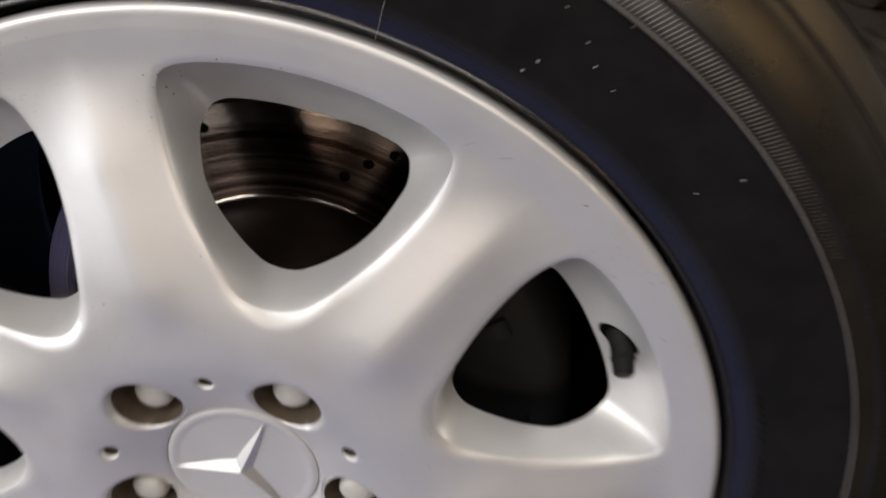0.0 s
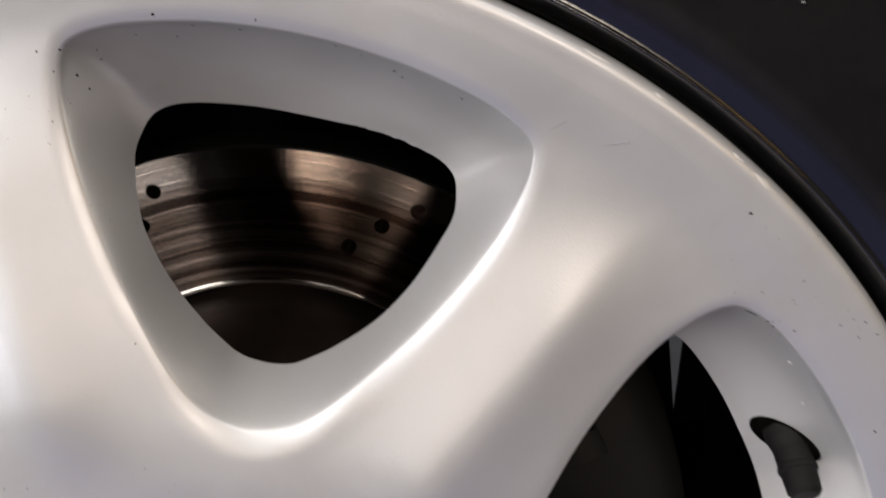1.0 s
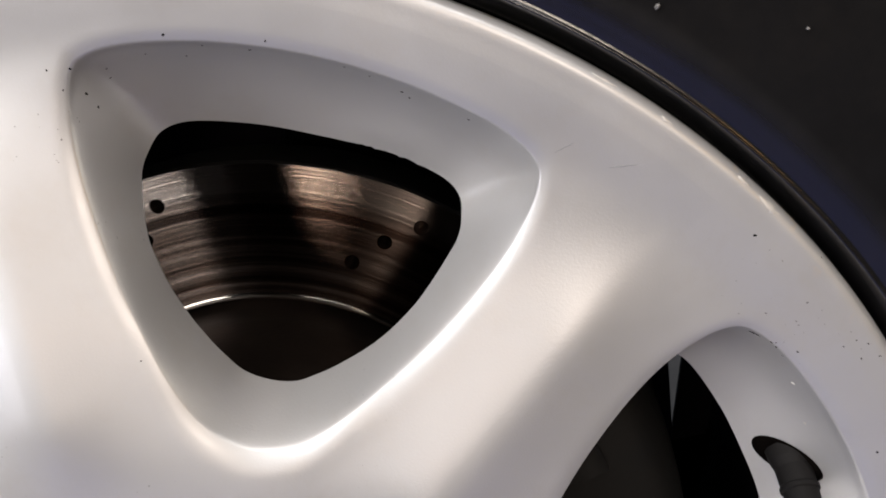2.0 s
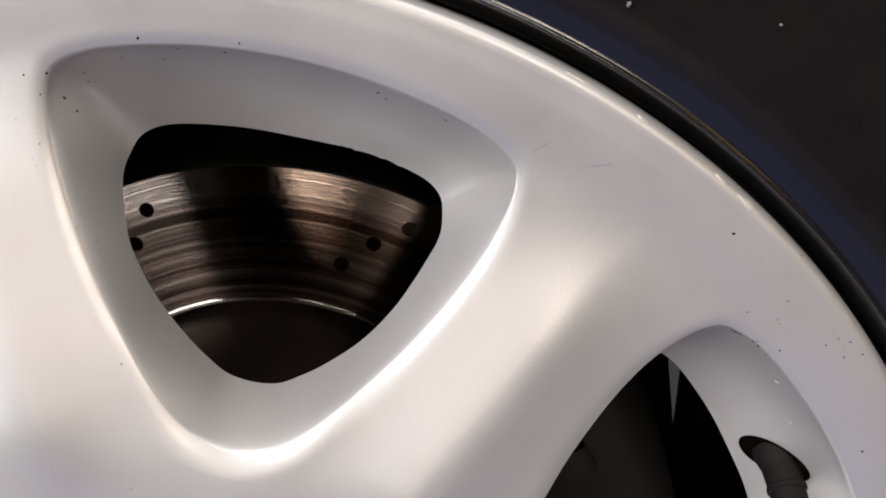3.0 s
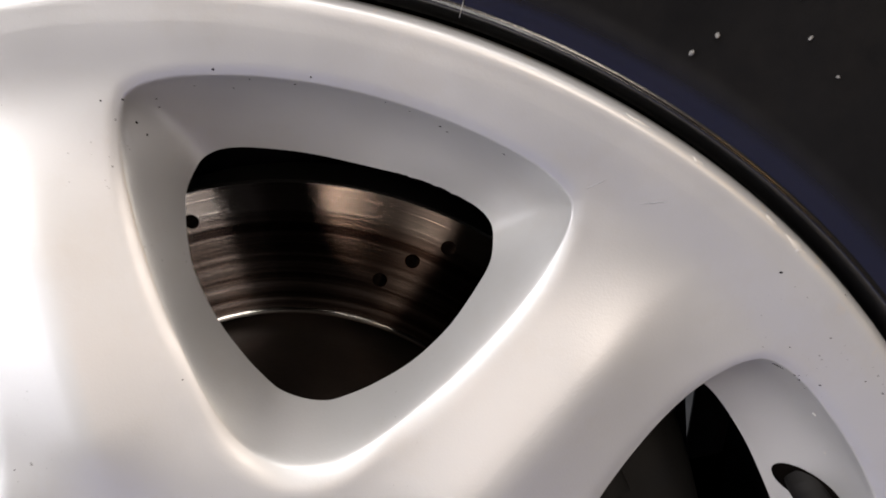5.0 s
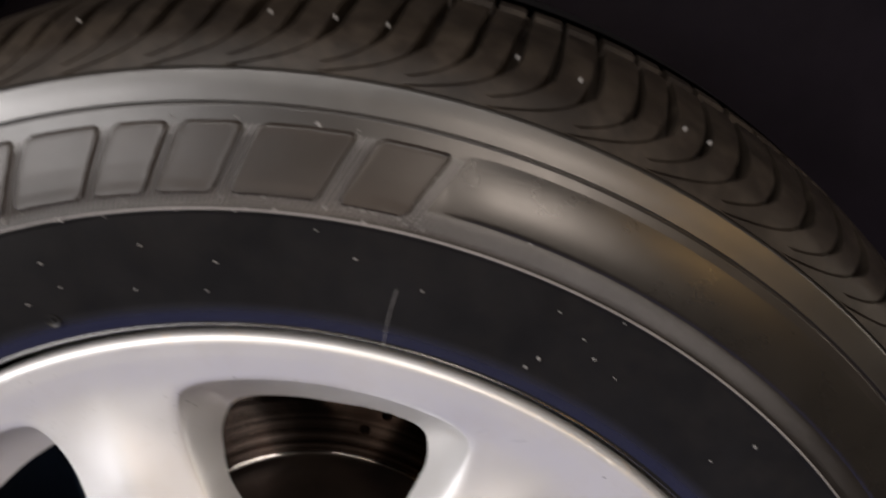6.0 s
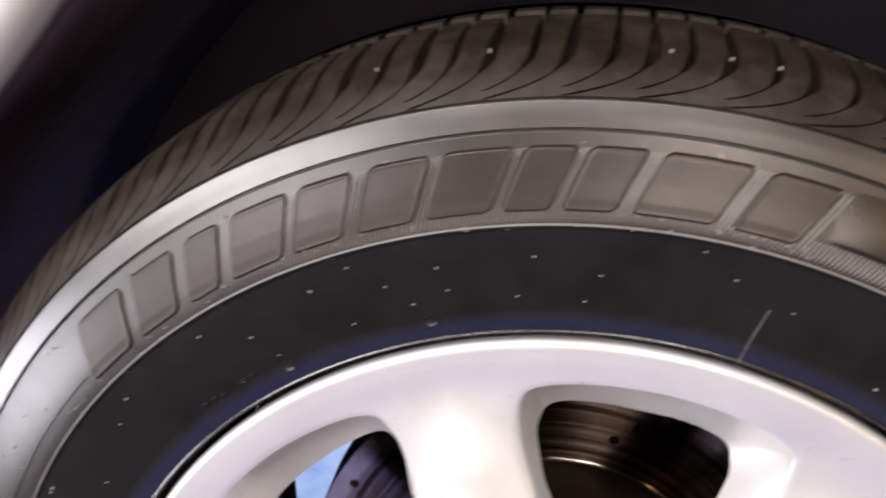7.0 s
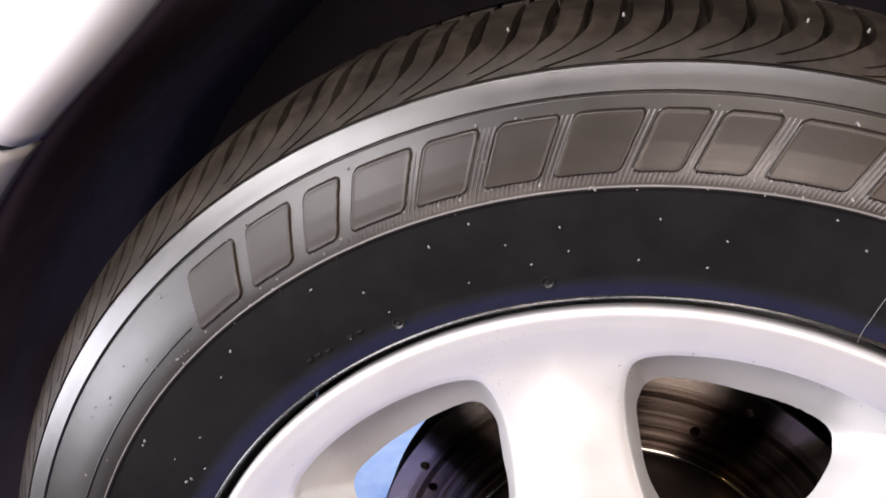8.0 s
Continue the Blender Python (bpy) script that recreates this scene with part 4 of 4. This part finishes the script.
def word_block(a_left, a_right):
    """Slanted raised block with rounded corners and a fine bead along its edge."""
    r_lo, tall, high = 0.2762, 0.0222, 0.0016
    mid = r_lo + tall / 2
    wide = radians(abs(a_left - a_right)) * mid
    nu, nw = int(wide / 0.00052), 44
    pad = 0.0008
    verts, faces = [], []
    for i in range(nw + 1):
        w = -pad + (tall + 2 * pad) * i / nw
        r = r_lo + w
        lean = SLANT * (0.5 - w / tall)
        for j in range(nu + 1):
            u = -pad + (wide + 2 * pad) * j / nu
            d = rounded_box(u, w, wide / 2, tall / 2, wide / 2, tall / 2, 0.0030)
            d += 0.00022 * noise.noise(Vector((900 * u, 900 * w, a_left)))
            up = high * smoothstep(-0.0003, 0.0005, d) + 0.00018 * max(0.0, 1 - abs(d - 0.0008) / 0.0007)
            verts.append(at(r, a_left - math.degrees(u / mid) + lean, side_y(r) + 0.00035 - up))
    for i in range(nw):
        for j in range(nu):
            q = i * (nu + 1) + j
            faces.append((q, q + 1, q + nu + 2, q + nu + 1))
    return verts, faces


for i, (a, b) in enumerate(WORD_SPANS):
    v, f = word_block(a, b)
    part("raised_block", v, f, BLOCK_RUBBER, tyre, "" if i else "slanted raised block of smooth brown-black rubber")


def fine_ribs():
    """Fine raised ribs behind and below the blocks."""
    verts, faces = [], []
    pitch = 0.37
    a = 32.0
    while a < 118.0:
        full = 72.0 < a < 112.0
        r1 = 0.2978 if full else 0.2800 if a < 73 else 0.2757
        w = 0.085 * (0.04 + 0.96 * smoothstep(32, 66, a)) * (1 - 0.7 * smoothstep(108, 118, a))
        ns = 7 if full else 4
        n0 = len(verts)
        for i in range(ns):
            t = i / (ns - 1)
            r = 0.2723 + (r1 - 0.2723) * t
            lean = SLANT * (0.5 - (r - 0.2762) / 0.0222)
            y = side_y(r)
            h = 0.0011 * (0.1 + 0.9 * smoothstep(32, 66, a)) * (1 - 0.75 * smoothstep(104, 116, a)) if 0 < i < ns - 1 else 0.0
            verts += [at(r, a + lean - w, y + 0.0001), at(r, a + lean, y - h), at(r, a + lean + w, y + 0.0001)]
        for i in range(ns - 1):
            q = n0 + i * 3
            faces += [(q, q + 3, q + 4, q + 1), (q + 1, q + 4, q + 5, q + 2)]
        a += pitch
    return verts, faces


v, f = fine_ribs()
tagged(part("fine_ribs", v, f, RIB_RUBBER, tyre, "fine raised ribs of the moulded band", False), kind="stuff")

# smooth raised arc after the word, fading in at its ends, and a thin line before the word
def raised_arc(a0, a1, fade):
    prof = [(0.2799, 0.0002), (0.2802, 0.0), (0.2809, -0.0006), (0.2822, -0.0008), (0.2890, -0.0009), (0.2960, -0.0006), (0.2985, -0.0003), (0.3005, 0.0001)]
    verts, faces = [], []
    n, p = 240, len(prof)
    for k in range(n + 1):
        a = a0 + (a1 - a0) * k / n
        up = smoothstep(0, fade, a - a0) * smoothstep(0, fade, a1 - a)
        for r, h in prof:
            verts.append(at(r, a, side_y(r) + 0.0001 + h * up if h < 0 else side_y(r) + h))
    for k in range(n):
        for i in range(p - 1):
            faces.append((k * p + i, (k + 1) * p + i, (k + 1) * p + i + 1, k * p + i + 1))
    return verts, faces


v, f = raised_arc(-30.0, 73.2, 5.0)
part("raised_arc", v, f, ARC_RUBBER, tyre, "plain raised arc of the sidewall")
v, f = revolved([(0.2800, side_y(0.2800) + 0.0001), (0.2803, side_y(0.2803) - 0.0007), (0.2807, side_y(0.2807) - 0.0007), (0.2810, side_y(0.2810) + 0.0001)], 60, 135.6, 182.0)
part("raised_line", v, f, LETTER_RUBBER, tyre, "thin raised line of the sidewall")
v, f = revolved([(0.27105, side_y(0.2710) - 0.0002), (0.27125, side_y(0.2712) - 0.0012), (0.27165, side_y(0.2716) - 0.0012), (0.27185, side_y(0.2718) - 0.0002)], 360)
part("raised_line", v, f, RIB_RUBBER, tyre, "thin pale raised line under the word")

# small moulded codes, unreadable: short bars
def code_bar(a, r, length, width):
    n0 = 5
    verts, faces = [], []
    for j in range(n0):
        aa = a + length * (j / (n0 - 1) - 0.5)
        y0, y1 = side_y(r), side_y(r + width)
        verts += [at(r, aa, y0 + 0.0001), at(r + width * 0.2, aa, y0 - 0.0006), at(r + width * 0.8, aa, y1 - 0.0006), at(r + width, aa, y1 + 0.0001)]
    for j in range(n0 - 1):
        for i in range(3):
            q = j * 4 + i
            faces.append((q, q + 4, q + 5, q + 1))
    return verts, faces


rng = random.Random(11)
for a, count in ((4.0, 7), (14.0, 6), (122.3, 2), (126.4, 3)):
    for j in range(count):
        v, f = code_bar(a + 1.15 * j, (0.2335 if a < 30 else 0.2362) + rng.uniform(-0.0003, 0.0006), 0.62, 0.0040 if a < 30 else 0.0020)
        part("code_bar", v, f, RUBBER, tyre, "", True)

# two small round bosses by the bead
for a, r in ((102.8, 0.2350), (118.3, 0.2340)):
    c = at(r, a, side_y(r))
    rows = [(0.0030, 0.0003), (0.0027, -0.0007), (0.0022, -0.0008), (0.0018, -0.0002), (0.0011, -0.0001), (0.0007, -0.0009), (0.0001, -0.0010)]
    v = [c + Vector((q * math.cos(math.pi * k / 10), h, q * math.sin(math.pi * k / 10))) for k in range(20) for q, h in rows]
    f = [(k * 7 + i, ((k + 1) % 20) * 7 + i, ((k + 1) % 20) * 7 + i + 1, k * 7 + i + 1) for k in range(20) for i in range(6)]
    part("moulded_boss", v, f, RUBBER, tyre, "small round moulded boss", sharp=50)

# vent spews: small stubs of rubber on the sidewall and shoulder
SPEWS = [(0.2589, 92.9), (0.2403, 88.6), (0.2666, 79.9), (0.2585, 76.9), (0.2651, 108.3), (0.2605, 112.2), (0.2575, 101.0), (0.2534, 105.8), (0.2414, 110.0), (0.2402, 118.5), (0.2517, 87.4), (0.2423, 94.5), (0.2522, 71.6), (0.2374, 61.6), (0.2628, 61.7), (0.2575, 59.0), (0.2695, 57.3), (0.2501, 55.1), (0.2370, 123.5), (0.2801, 65.7), (0.2527, 57.4), (0.2459, 43.8), (0.2747, 137.4), (0.2622, 134.2), (0.2567, 137.1), (0.2925, 143.9), (0.2801, 141.2), (0.2860, 141.5), (0.2939, 149.5), (0.2900, 147.4), (0.2878, 147.9), (0.2931, 150.6), (0.2821, 148.6), (0.2711, 145.9), (0.2656, 149.2), (0.2772, 153.2), (0.2846, 156.4), (0.2391, 150.2), (0.2635, 123.7), (0.2523, 119.6), (0.2474, 100.5)]
MARKED = len(SPEWS)
for _ in range(130):
    SPEWS.append((rng.choice((0.2708, 0.2716, 0.2742, 0.2757, 0.2764, 0.2985, 0.2870)) + rng.uniform(-0.001, 0.001), rng.uniform(72, 140)))
for _ in range(14):
    SPEWS.append((rng.uniform(0.235, 0.268), rng.uniform(-40, 165)))
spew_mesh = None
for n, (r, a) in enumerate(SPEWS):
    size = (rng.uniform(0.55, 0.9) if n < MARKED else rng.choice((0.35, 0.45, 0.6, 0.8, 1.0))) * rng.uniform(0.85, 1.1)
    if spew_mesh is None:
        verts = [(0.0006 * math.cos(j * math.pi / 3), 0.0002, 0.0006 * math.sin(j * math.pi / 3)) for j in range(6)]
        verts += [(0.00042 * math.cos(j * math.pi / 3) + 0.0002, -0.0009, 0.00042 * math.sin(j * math.pi / 3)) for j in range(6)] + [(0.0004, -0.0013, 0.0)]
        faces = [(j, (j + 1) % 6, 6 + (j + 1) % 6, 6 + j) for j in range(6)] + [(6 + j, 6 + (j + 1) % 6, 12) for j in range(6)]
        ob = part("vent_spew", verts, faces, SPEW_RUBBER, tyre, "small stub of rubber, painted pale for the light it catches")
        spew_mesh = ob.data
    else:
        ob = new("vent_spew", spew_mesh)
        ob.parent = tyre
    ob.matrix_parent_inverse = Matrix.Identity(4)
    ob.matrix_world = Matrix.Translation(at(r, a, side_y(r))) @ Euler((0, rng.uniform(0, 6.28), 0)).to_matrix().to_4x4() @ Matrix.Diagonal((size * rng.uniform(0.8, 1.8), size, size, 1))
# spews on the shoulder blocks
for a in (80.5, 84.2, 70.0, 66.2, 59.5, 57.8, 77.5, 95.5, 103.0):
    ob = new("vent_spew", spew_mesh)
    ob.parent = tyre
    r = 0.3292
    ob.matrix_parent_inverse = Matrix.Identity(4)
    ob.matrix_world = Matrix.Translation(at(r, a, 0.0212)) @ Euler((0, -radians(a), 0)).to_matrix().to_4x4() @ Euler((0, 0, radians(50))).to_matrix().to_4x4() @ Matrix.Diagonal((1.1, 1.0, 0.9, 1))
# a long pale hair of rubber on the sidewall
hair = [at(0.2238 + 0.0268 * i / 8, 73.5 + 0.15 * math.sin(i * 0.4), side_y(max(0.2292, 0.2238 + 0.0268 * i / 8)) - 0.0004) for i in range(9)]
v, f = joined(*[cylinder_between(a, b, 0.00012, 0.00010, 6) for a, b in zip(hair, hair[1:])])
part("rubber_hair", v, f, SPEW_RUBBER, tyre, "thin pale hair of rubber flash")
